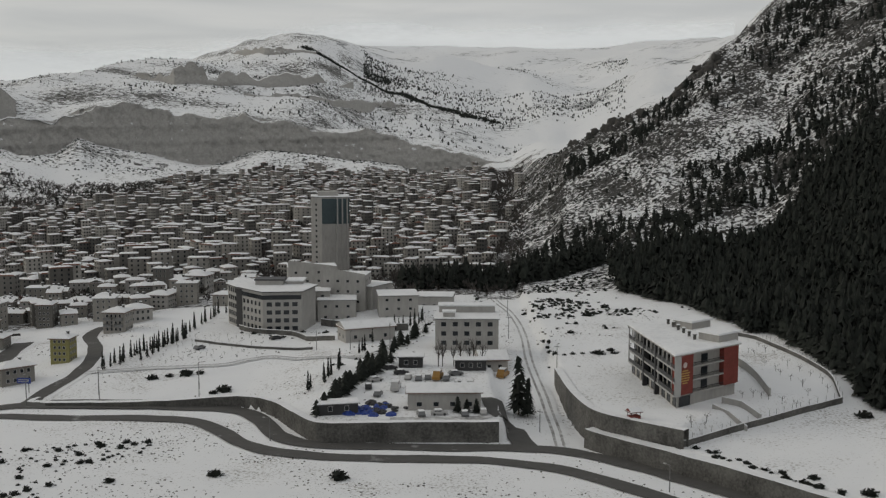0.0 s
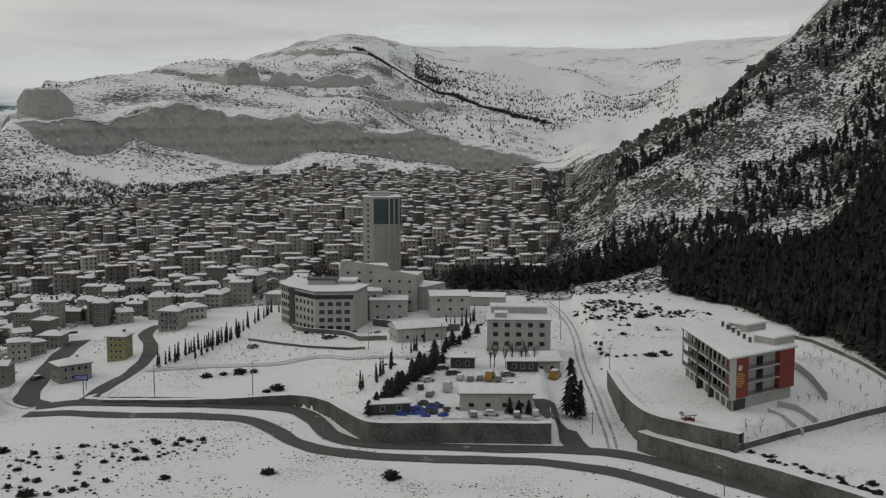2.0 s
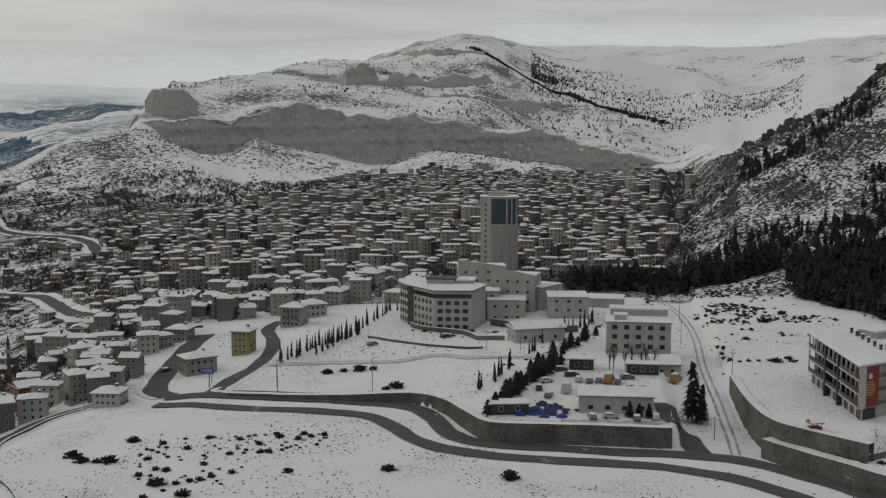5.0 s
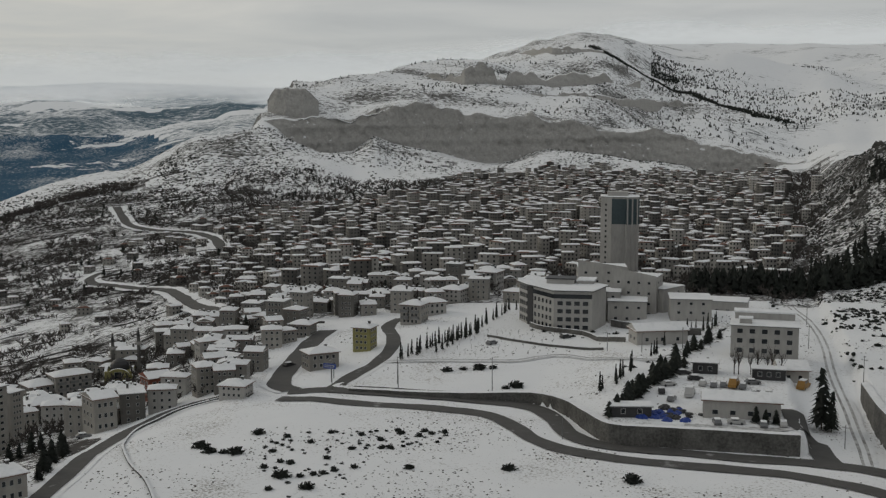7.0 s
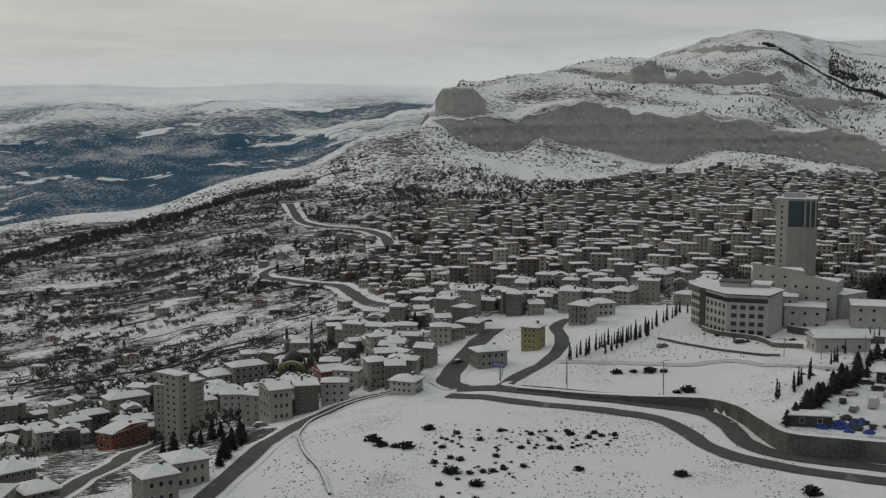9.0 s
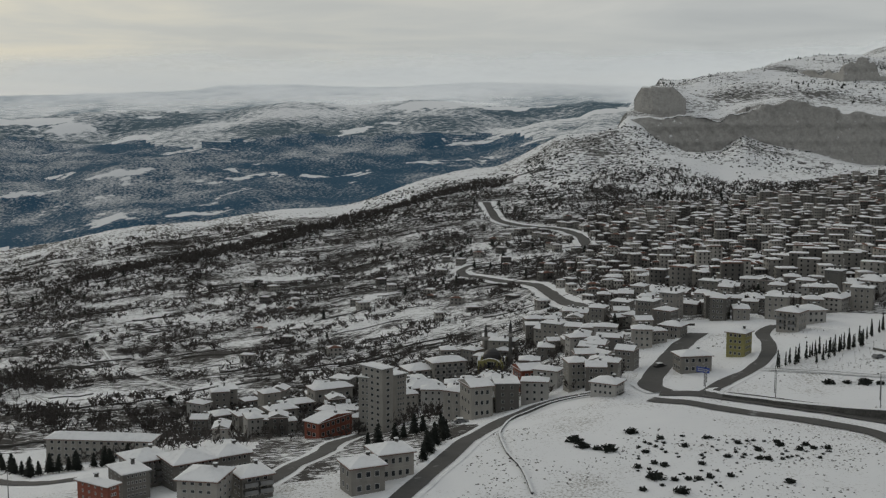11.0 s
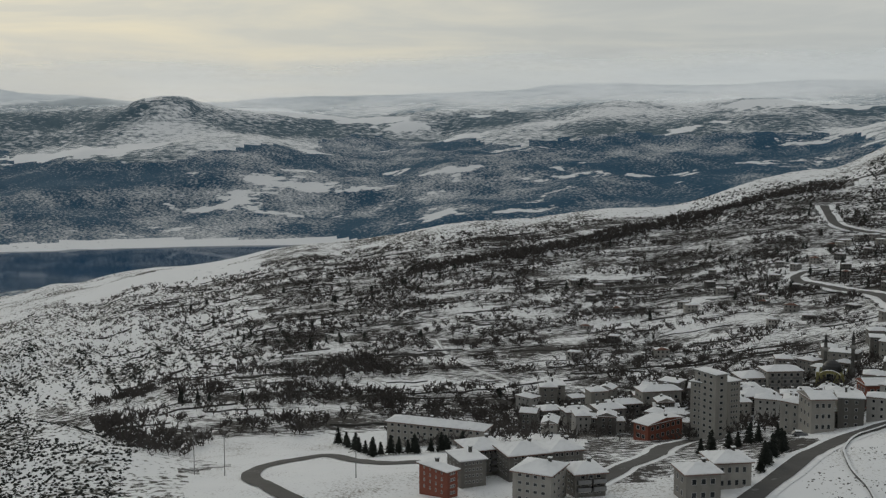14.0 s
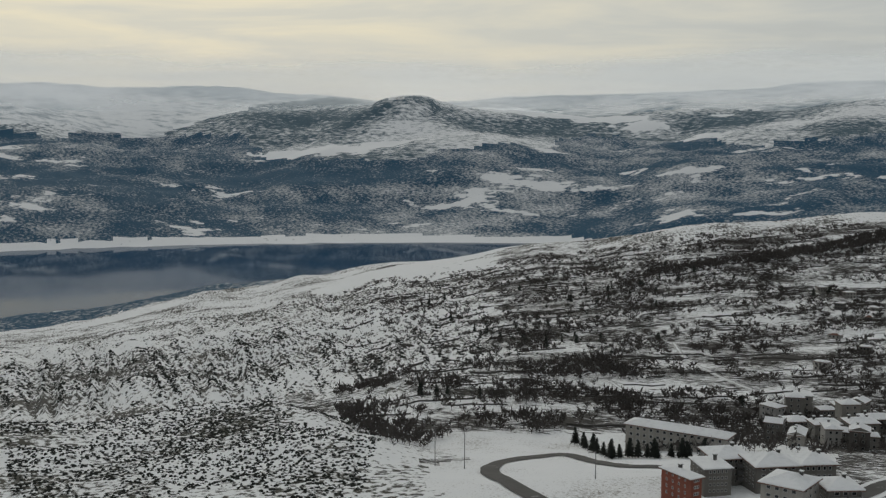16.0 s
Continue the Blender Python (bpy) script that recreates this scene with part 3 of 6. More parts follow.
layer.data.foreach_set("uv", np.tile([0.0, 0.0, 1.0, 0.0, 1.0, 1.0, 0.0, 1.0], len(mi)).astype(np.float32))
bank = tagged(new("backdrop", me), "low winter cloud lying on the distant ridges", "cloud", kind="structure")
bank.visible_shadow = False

# ---- roads ----
ROADS = {}
ROADS["lower"] = (5.5, [(-128.2, 302.2), (-100.4, 300.7), (-82.3, 300.8), (-66.4, 297.3), (-57.0, 287.6), (-49.3, 276.4), (-38.5, 268.6), (-21.9, 264.2), (-0.6, 263.0), (12.6, 260.7), (27.7, 254.2), (38.8, 243.2), (48.8, 231.7), (60.1, 216.9)])
ROADS["upper"] = (6, [(-128.3, 310.0), (-113.9, 313.5), (-95.0, 313.2), (-75.8, 312.1), (-56.5, 308.8), (-47.6, 296.7), (-42.0, 283.9), (-34.0, 276.6), (-22.7, 274.6), (-0.6, 272.5), (15.9, 272.0), (29.2, 268.8), (41.4, 259.8), (57.2, 242.8), (66.4, 231.7), (77.1, 218.3)])
ROADS["side"] = (5, [(28.4, 271.0), (28.7, 283.6), (27.8, 311.4), (26.5, 344.9), (27.6, 390.9), (26.4, 428.7), (23.7, 450.2), (20.8, 475.6)])
ROADS["yard"] = (6, [(20.6, 270.7), (17.4, 285.6), (14.4, 284.9), (12.9, 300.6)])
ROADS["town"] = (5, [(-116.3, 311.5), (-115.0, 330.7), (-112.0, 344.9), (-111.9, 361.4), (-117.1, 381.1), (-126.2, 405.7), (-126.6, 424.7)])
ROADS["hotel"] = (3.5, [(-109.6, 345.7), (-87.9, 348.9), (-67.5, 351.5), (-56.3, 358.8), (-39.2, 350.1), (-24.9, 346.5), (-15.4, 366.5), (-5.7, 395.3)])
ROADS["spur"] = (7, [(-127.9, 312.1), (-135.7, 321.1), (-142.1, 349.4), (-145.8, 374.3), (-148.8, 402.4)])
ROADS["bench"] = (5, [(-138.0, 305.8), (-157.6, 302.7), (-160.5, 276.9), (-150.9, 233.4), (-145.6, 209.7), (-140.7, 189.0)])
ROADS["lane"] = (5, [(-178.1, 185.4), (-181.3, 203.2), (-192.8, 233.7), (-206.4, 256.7), (-213.1, 280.1), (-211.3, 306.1), (-200.3, 316.3)])
ROADS["winding"] = (7, [(-191.4, 433.2), (-256.2, 517.9), (-298.7, 578.6), (-330.9, 620.7), (-390.5, 671.1), (-420.9, 692.8), (-434.5, 711.8), (-435.7, 730.1), (-424.5, 731.0)])
ROADS["distant"] = (8, [(-367.7, 782.8), (-404.7, 845.6), (-447.2, 886.6), (-517.9, 926.8), (-557.4, 976.4), (-594.6, 1030.8)])
ROADS["school"] = (5, [(-215.3, 139.4), (-239.9, 146.3), (-263.4, 155.5), (-279.7, 168.5), (-287.4, 183.5), (-289.4, 199.5), (-268.7, 194.1), (-249.3, 190.3), (-241.3, 195.2)])
ROADS["terrace"] = (3, [(-345.2, 366.4), (-376.2, 370.0), (-425.8, 392.7), (-482.0, 425.1), (-534.0, 463.5)])
ROADS["village"] = (3, [(-434.4, 301.4), (-444.9, 336.0), (-407.8, 322.6)])
ROADS["track"] = (3.2, [(15.2, 286.6), (7.9, 282.0), (-3.4, 281.1), (-13.3, 280.9)])



def along(points, step):
    """A smooth line through the points, sampled every step metres: points and directions."""
    p = np.array(points, float)
    q = np.vstack([2 * p[0] - p[1], p, 2 * p[-1] - p[-2]])
    out = []
    for k in range(1, len(q) - 2):
        n = max(2, int(np.linalg.norm(q[k + 1] - q[k]) / step))
        t = np.linspace(0, 1, n, endpoint=False)[:, None]
        out.append(0.5 * (2 * q[k] + (q[k + 1] - q[k - 1]) * t + (2 * q[k - 1] - 5 * q[k] + 4 * q[k + 1] - q[k + 2]) * t ** 2 + (3 * q[k] - q[k - 1] - 3 * q[k + 1] + q[k + 2]) * t ** 3))
    line = np.vstack(out + [p[-1:]])
    d = np.gradient(line, axis=0)
    return line, d / np.linalg.norm(d, axis=1, keepdims=True)


def ribbon(points, width, step=2.0, lift=0.22, cross=5):
    line, d = along(points, step)
    side = np.stack([-d[:, 1], d[:, 0]], -1)
    wob = 1 + 0.12 * rough(line[:, 0], line[:, 1], 7, 51)
    off = np.linspace(-0.5, 0.5, cross)
    xy = line[:, None, :] + side[:, None, :] * (off[None, :, None] * (width * wob)[:, None, None])
    z = height(xy[..., 0], xy[..., 1])
    z = np.maximum(z, z.mean(1, keepdims=True) * 0.6 + z * 0.4) + lift
    v = np.concatenate([xy, z[..., None]], -1).reshape(-1, 3)
    i = np.arange(len(line) * cross).reshape(len(line), cross)
    f = np.stack([i[:-1, :-1], i[1:, :-1], i[1:, 1:], i[:-1, 1:]], -1).reshape(-1, 4)[:, ::-1]
    return v, f


for n, (width, pts) in ROADS.items():
    if n == "track":
        v, f = ribbon(pts, width, 2.0, 0.14)
        tagged(new("road", quads_mesh("road", v, f, [slush], np.zeros(len(f)), True)), "slushy yard track", "road", kind="structure")
        continue
    if n in ("side", "hotel", "village", "terrace"):
        # snow-covered lanes that show as two wheel tracks
        line, d = along(pts, 6.0)
        side = np.stack([-d[:, 1], d[:, 0]], -1)
        for off, wide in ((0.0, width), (-0.95, 0.7), (0.95, 0.7)):
            v, f = ribbon([tuple(p) for p in line + side * off], wide, 2.0, 0.12 if not off else 0.2)
            tagged(new("road", quads_mesh("road", v, f, [slush if off else snow], np.zeros(len(f)), True)), "snow-covered lane with dark wheel tracks", "road", kind="structure")
        continue
    if n in ("winding", "distant", "spur", "town", "bench", "lane"):
        v, f = ribbon(pts, width + (9 if n in ("winding", "distant") else 3.5), 4.0, 0.12 if n not in ("winding", "distant") else 0.5)
        tagged(new("verge", quads_mesh("verge", v, f, [snow], np.zeros(len(f)), True)), "banks of ploughed snow along a road", "verge", kind="structure")
    v, f = ribbon(pts, width, 2.0 if n != "distant" else 5.0, 0.22 if n not in ("winding", "distant") else 0.7)
    tagged(new("road", quads_mesh("road", v, f, [asphalt], np.zeros(len(f)), True)), "wet asphalt road with snow pushed to its verges", "road", kind="structure")

# ---- retaining walls ----


def stone_wall_run(points, heights, thick, label, level=None):
    line, d = along(points, 3.0)
    side = np.stack([-d[:, 1], d[:, 0]], -1)
    tall = np.interp(np.linspace(0, 1, len(line)), np.linspace(0, 1, len(heights)), heights)
    b = Build()
    for k in range(len(line) - 1):
        p, q = line[k], line[k + 1]
        ps, qs = p + side[k] * thick, q + side[k + 1] * thick
        z0, z1 = ground(*(p - side[k] * 1.5)) - 0.6, ground(*(q - side[k + 1] * 1.5)) - 0.6
        t0, t1 = z0 + 0.6 + tall[k], z1 + 0.6 + tall[k + 1]
        if level is not None:
            t0 = t1 = level
        b.poly([(*p, z0), (*q, z1), (*q, t1), (*p, t0)])
        b.poly([(*q, z1), (*p, z0), (*ps, z0), (*qs, z1)])
        b.poly([(*qs, z1), (*ps, z0), (*ps, t0), (*qs, t1)])
        b.poly([(*p, t0), (*q, t1), (*qs, t1), (*ps, t0)], 1)
    ob = new("retaining_wall", b.mesh("retaining_wall", stone_wall, snow))
    return tagged(ob, label, "wall", kind="structure")


stone_wall_run([(-110.8, 313.5), (-83.7, 312.4), (-57.2, 312.8), (-46.3, 303.1), (-38.2, 287.6), (-31.4, 278.0), (-22.9, 276.9), (-3.4, 277.3), (13.8, 277.5)], [1.0, 1.3, 1.8, 2.8, 4.2, 5.0, 5.2, 5.2, 5.2], 2.4, "long curved stone retaining wall with snow on its top beside the road")
stone_wall_run([(34.2, 272.6), (41.9, 262.9), (52.8, 251.3), (65.3, 236.4), (88, 207)], [4.7, 4.7, 4.7, 4.7, 4.7], 3.4, "grey stone retaining wall along the main road, snow on top")
stone_wall_run([(31.7, 322), (31.9, 314), (33.2, 292.5), (36.7, 274.6), (44.8, 264.9), (54.9, 256)], [3.4, 4.3, 4.4, 4.4, 4.3, 3.0], 2.2, "curved stone retaining wall under the school yard", 8.95)

# ---- building kit ----


def extruded(points, z0, z1, slot=0, b=None, top=True):
    b = b or Build()
    n = len(points)
    for k in range(n):
        p, q = points[k], points[(k + 1) % n]
        b.poly([(*p, z0), (*q, z0), (*q, z1), (*p, z1)], slot)
    if top:
        b.poly([(*p, z1) for p in points], slot)
    return b


def grown(points, by):
    """The footprint (counter-clockwise) pushed outward."""
    out, n = [], len(points)
    for k in range(n):
        a, p, c = (Vector(points[(k + j) % n]) for j in (-1, 0, 1))
        u, v = (p - a).normalized(), (c - p).normalized()
        nu, nv = Vector((u.y, -u.x)), Vector((v.y, -v.x))
        m = (nu + nv) / max(0.3, 1 + nu.dot(nv))
        out.append((p.x + m.x * by, p.y + m.y * by))
    return out


WINDOWS = {}


def window_mesh(w, h, frame_material=None):
    """A pane set back in a proud frame with a mullion and a sill; it looks to -y."""
    frame_material = frame_material or white_frame
    key = (round(w, 2), round(h, 2), frame_material.name)
    if key not in WINDOWS:
        b, f = Build(), 0.1
        rings = []
        for x, z0, z1, y in ((w / 2, 0, h, 0.05), (w / 2, 0, h, -0.09), (w / 2 - f, f, h - f, -0.09), (w / 2 - f, f, h - f, -0.02)):
            rings.append(len(b.v))
            b.v += [(-x, y, z0), (x, y, z0), (x, y, z1), (-x, y, z1)]
        for i, j in zip(rings, rings[1:]):
            for k in range(4):
                q = (k + 1) % 4
                b.f.append((i + k, i + q, j + q, j + k))
                b.s.append(0)
        b.f.append(tuple(range(rings[3], rings[3] + 4)))
        b.s.append(1)
        WINDOWS[key] = b.mesh("window", frame_material, pane_glass)
    return WINDOWS[key]


def facade(parent, p, q, z0, storeys, step, columns, w=1.2, h=1.35, sill=0.9, margin=0.8, skip=(), frame_material=None, name="window"):
    """Windows along the wall from p to q (outside on the right hand)."""
    p, q = Vector(p), Vector(q)
    d = q - p
    long = d.length
    turn = math.degrees(math.atan2(d.y, d.x))
    me = window_mesh(w, h, frame_material)
    for s in range(storeys):
        for c in range(columns):
            if (s, c) in skip:
                continue
            at = p + d * ((margin + (long - 2 * margin) * (c + 0.5) / columns) / long)
            under(name, me, parent, pose(at.x, at.y, z0 + s * step + sill, 0, 0, turn))


def snow_roof(points, z, over=0.5, thick=0.35, drift=0.25):
    """A flat roof: a slab's edge with a rounded blanket of snow on it."""
    b = Build()
    outer, inner = grown(points, over), grown(points, over - 0.5)
    extruded(outer, z, z + thick * 0.5, 1, b)
    b.poly([(*p, z) for p in reversed(outer)], 1)
    n = len(points)
    low, high = z + thick * 0.5 + 0.004, z + thick * 0.5 + drift
    rim = grown(points, over - 0.06)
    for k in range(n):
        a, c, e, g = rim[k], rim[(k + 1) % n], inner[(k + 1) % n], inner[k]
        b.poly([(*a, low), (*c, low), (*c, low + drift * 0.7), (*a, low + drift * 0.7)])
        b.poly([(*a, low + drift * 0.7), (*c, low + drift * 0.7), (*e, high + 0.05), (*g, high + 0.05)])
    b.poly([(*p, high + 0.05) for p in inner])
    return b


def hip_roof(w, d, z, rise, over=0.6, gable=False, drift=0.22):
    """A snow-laden pitched roof on its eaves; the ridge runs along x."""
    b = Build()
    x, y = w / 2 + over, d / 2 + over
    e = x if gable else max(x - y, 0.15)
    b.box(-x, -y, z - 0.12, x, y, z + 0.06, 1)
    k = 0.08
    rim = [(-x + k, -y + k), (x - k, -y + k), (x - k, y - k), (-x + k, y - k)]
    for j in range(4):
        p, q = rim[j], rim[(j + 1) % 4]
        b.poly([(*p, z + 0.06), (*q, z + 0.06), (*q, z + 0.06 + drift), (*p, z + 0.06 + drift)])
    t, r0, r1 = z + 0.06 + drift, (-e + (k if gable else 0), 0, z + rise + drift), (e - (k if gable else 0), 0, z + rise + drift)
    a, c, g, h = [(*p, t) for p in rim]
    side = 2 if gable else 0
    b.poly([a, c, r1, r0])
    b.poly([g, h, r0, r1])
    b.poly([c, g, r1], side)
    b.poly([h, a, r0], side)
    return b


def chimney_mesh():
    b = Build().box(-0.35, -0.3, -0.8, 0.35, 0.3, 1.1).box(-0.5, -0.45, 1.1, 0.5, 0.45, 1.22).box(-0.46, -0.41, 1.22, 0.46, 0.41, 1.42, 1)
    return b.mesh("chimney", stone_wall, snow)


CHIMNEY = chimney_mesh()


def root(name, x, y, turn, label, category, group="", z=None):
    ob = new(name)
    ob.empty_display_size = 1
    ob.matrix_basis = pose(x, y, (ground(x, y) if z is None else z), 0, 0, turn)
    return tagged(ob, label, category, group)


def rect(w, d):
    return [(-w / 2, -d / 2), (w / 2, -d / 2), (w / 2, d / 2), (-w / 2, d / 2)]


def house(x, y, w, d, storeys, turn, label, wall=None, roof="hip", columns=4, side_columns=3, step=2.9, name="house", group="", chimneys=1, z=None, w_win=1.2, h_win=1.35, balcony=0):
    wall = wall or plaster
    h = storeys * step + 0.3
    top = root(name, x, y, turn, label, "house" if name == "house" else name.replace("_", " "), group, z)
    pts = rect(w, d)
    b = Build()
    rings = [(-3.0, 0.0)]
    for s in range(1, storeys):
        rings += [(s * step - 0.1, 0.0), (s * step - 0.1, 0.06), (s * step + 0.1, 0.06), (s * step + 0.1, 0.0)]
    rings.append((h, 0.0))
    for k, (zr, off) in enumerate(rings):
        b.v += [(*p, zr) for p in (grown(pts, off) if off else pts)]
        if k:
            for j in range(4):
                q = (j + 1) % 4
                b.f.append((4 * k - 4 + j, 4 * k - 4 + q, 4 * k + q, 4 * k + j))
                b.s.append(0)
    under("wall", b.mesh("wall", wall), top)
    if roof == "flat":
        under("roof", snow_roof(pts, h).mesh("roof", snow, grey_metal), top, None, "flat roof under a blanket of snow")
    else:
        under("roof", hip_roof(w, d, h, min(w, d) * 0.2, 0.35 if group == "town houses" else 0.6, roof == "gable").mesh("roof", snow, roof_tile, wall), top, None, "pitched roof covered with snow")
    for k in ((0, 1, 3) if group == "town houses" else range(4)):
        facade(top, pts[k], pts[(k + 1) % 4], 0, storeys, step, columns if k % 2 == 0 else side_columns, w_win, h_win)
    for k in range(chimneys):
        under("chimney", CHIMNEY, top, pose(w * (0.22 - 0.3 * k), d * 0.12, h + min(w, d) * 0.1))
    for s in range(1, storeys):
        for k in range(balcony):
            bx = -w / 2 + w * (k + 0.5) / balcony
            bb = Build().box(-1.5, -1.2, -0.1, 1.5, 0.0, 0.05).box(-1.5, -1.2, 0.05, 1.5, -1.1, 0.95, 1).box(-1.5, -1.1, 0.05, -1.4, 0, 0.95, 1).box(1.4, -1.1, 0.05, 1.5, 0, 0.95, 1)
            under("balcony", bb.mesh("balcony", wall, grey_metal), top, pose(bx, -d / 2, s * step))
    return top


# ---- hotel tower over the town ----
TX, TY, TURN = -56.5, 574.0, 6.0
tower = root("hotel_tower", TX, TY, TURN, "tall white tower block with a dark teal glass top", "tower")
foot = [(-9.4, -3.0), (-4.2, -7.2), (2.6, -7.2), (3.2, -9.0), (9.2, -6.5), (9.6, 9.0), (-9.4, 9.0)]
TH = 39.5
under("wall", extruded(foot, -3, TH).mesh("wall", plaster), tower)
under("roof", snow_roof(foot, TH, 0.2, 0.5).mesh("roof", snow, grey_metal), tower)
clad = [(-4.0, -7.35), (2.55, -7.35), (3.2, -9.2), (9.4, -6.7), (9.7, 5.0), (9.0, 5.0), (-3.9, -6.9)]
under("cladding", extruded(clad, TH - 13, TH - 0.6).mesh("cladding", tower_teal), tower, None, "dark teal glass cladding of the top floors")
under("machine_room", Build().box(-6, -2, TH, 4, 6, TH + 2.6).mesh("machine_room", plaster), tower)
facade(tower, foot[0], foot[1], 3.0, 13, 2.62, 1, 1.0, 1.1, margin=0.2, frame_material=dark_clad)
facade(tower, foot[4], foot[5], 3.0, 13, 2.62, 4, 1.3, 1.2)
for k in range(3):
    rib = Build().box(-0.35, -0.5, 0, 0.35, 0.2, TH - 0.5)
    q = Vector(foot[4]).lerp(Vector(foot[3]), 0.15 + 0.4 * k)
    under("pilaster", rib.mesh("pilaster", plaster), tower, pose(q.x, q.y, 0, 0, 0, 22))

# ---- hotel: a bent five-storey front with lower wings ----
HX, HY = -62.0, 405.0
hotel = root("hotel", HX, HY, 0, "white five-storey hotel with a bent front and snowy roofs", "hotel", z=4.4)
front = [(-17.2, 14.5), (-12.2, 6.0), (-10.6, 4.6), (-1.2, -6.4), (12.2, -5.2), (15.5, 10.0), (-4.0, 26.0), (-13.0, 24.0)]
HH = 14.6
under("wall", extruded(front, -3, HH).mesh("wall", plaster), hotel)
under("roof", snow_roof(front, HH, 0.8, 0.5).mesh("roof", snow, dark_clad), hotel, None, "broad flat roof with snow and a dark edge")
under("dark_strip", extruded(grown([(-12.4, 6.3), (-10.4, 4.4), (-10.0, 5.4), (-11.8, 7.0)], 0.25), -2, HH - 0.4).mesh("dark_strip", dark_clad), hotel, None, "dark glazed stair strip")
facade(hotel, front[0], front[1], 0.2, 5, 2.85, 4, 1.3, 1.7, 0.7, frame_material=dark_clad)
facade(hotel, front[2], front[3], 0.2, 4, 2.85, 5, 1.5, 1.7, 0.7)
facade(hotel, front[3], front[4], 0.2, 4, 2.85, 4, 2.1, 1.7, 0.7)
for (p, q) in ((front[2], front[3]), (front[3], front[4])):
    d = Vector(q) - Vector(p)
    band = Build().box(0, -0.12, 0, d.length, 0.05, 1.5)
    under("glazed_band", band.mesh("glazed_band", pane_glass), hotel, pose(p[0], p[1], 12.0, 0, 0, math.degrees(math.atan2(d.y, d.x))), "dark ribbon window under the eaves")
under("roof_house", Build().box(-6, 8, HH, 4, 15, HH + 2.2).box(-6.4, 7.6, HH + 2.2, 4.4, 15.4, HH + 2.6, 1).mesh("roof_house", plaster, dark_clad), hotel)
under("roof_house", Build().box(5, 10, HH, 11, 18, HH + 1.6).box(4.7, 9.7, HH + 1.6, 11.3, 18.3, HH + 2.0, 1).mesh("roof_house", plaster, snow), hotel)


def wing(x, y, w, d, h, turn, storeys, columns, gable=False, z=5.0):
    ob = root("hotel_wing", x, y, turn, "white stepped hotel wing with a snowy roof", "hotel wing", "hotel wings", z)
    pts = rect(w, d)
    b = extruded(pts, -3, h, top=True)
    if gable:
        b.poly([(-w / 2, -d / 2, h), (w / 2, -d / 2, h), (w / 2, -d / 2, h + 0.6), (-w / 2, -d / 2, h + 3.4)])
        b.poly([(-w / 2, -d / 2 + 0.4, h), (-w / 2, -d / 2, h), (-w / 2, -d / 2, h + 3.4), (-w / 2, -d / 2 + 0.4, h + 3.4)])
        b.poly([(w / 2, -d / 2 + 0.4, h), (-w / 2, -d / 2 + 0.4, h), (-w / 2, -d / 2 + 0.4, h + 3.4), (w / 2, -d / 2 + 0.4, h + 0.6)])
    under("wall", b.mesh("wall", plaster), ob)
    rp = [(-w / 2, -d / 2 + (0.6 if gable else 0)), (w / 2, -d / 2 + (0.6 if gable else 0)), (w / 2, d / 2), (-w / 2, d / 2)]
    under("roof", snow_roof(rp, h, 0.1 if gable else 0.35).mesh("roof", snow, grey_metal), ob)
    facade(ob, pts[0], pts[1], 0.3, storeys, h / storeys, columns, 1.2, 1.1, 1.0)
    facade(ob, pts[3], pts[0], 0.3, storeys, h / storeys, 2, 1.2, 1.1, 1.0)
    facade(ob, pts[1], pts[2], 0.3, storeys, h / storeys, 2, 1.2, 1.1, 1.0)
    return ob


wing(-39.5, 424, 14, 12, 8.0, 4, 2, 3)
wing(-37.0, 436, 17, 12, 15.5, -8, 4, 4, True)
wing(-28.5, 440, 12, 14, 11.0, -30, 3, 2)
wing(-17.0, 424, 14.5, 14, 9.8, 6, 3, 3)
wing(-47.0, 428, 9, 10, 10.5, 4, 3, 2)
wing(-54.0, 470, 20, 14, 14.0, 10, 4, 4, True)
wing(-3.0, 450, 14, 12, 5.2, -4, 1, 3)

# ---- four-storey apartment house, store and yard ----
wb = house(7.6, 362.5, 19.8, 12.5, 4, -1.5, "grey-white four-storey apartment house with a snowy flat roof", roof="flat", columns=5, side_columns=3, name="apartment_house", chimneys=0, step=2.95, z=4.8, w_win=1.8, h_win=1.6)
under("roof_house", Build().box(-7.5, -4.5, 12.4, -3.8, -1.5, 14.0).box(-7.8, -4.8, 14.0, -3.5, -1.2, 14.4, 1).mesh("roof_house", plaster, snow), wb)
under("stair_block", Build().box(-9.0, 4, 12.2, 9.0, 9, 14.6).box(-9.4, 3.6, 14.6, 9.4, 9.4, 15.1, 1).mesh("stair_block", plaster, snow), wb)
house(0.2, 294.0, 18.8, 8.0, 1, 1.5, "long low white store with a snow-covered gable roof", roof="gable", columns=4, side_columns=2, step=4.2, name="storehouse", chimneys=1, z=5.0, w_win=1.5, h_win=1.3)
house(-25.5, 376, 17, 9, 1, 22, "low white hall with a snowy roof", roof="gable", columns=3, side_columns=2, step=4.0, name="hall", chimneys=0)
house(14.5, 342, 8, 14, 1, 6, "low shed with a snowy roof beside the lane", roof="gable", columns=2, side_columns=3, step=3.2, name="shed", chimneys=0)
house(8.0, 330, 9, 4, 1, 0, "long grey container shed with snow on it", dark_clad, "flat", 3, 1, 2.6, "shed", chimneys=0)
house(-9.5, 334, 7, 4.5, 1, 0, "small dark cabin with a snowy roof", dark_clad, "flat", 2, 1, 2.8, "shed", chimneys=0)
house(-27, 287.5, 10, 4.5, 1, 12, "open lean-to shed with a snowy roof", dark_clad, "flat", 2, 1, 2.4, "shed", chimneys=0)

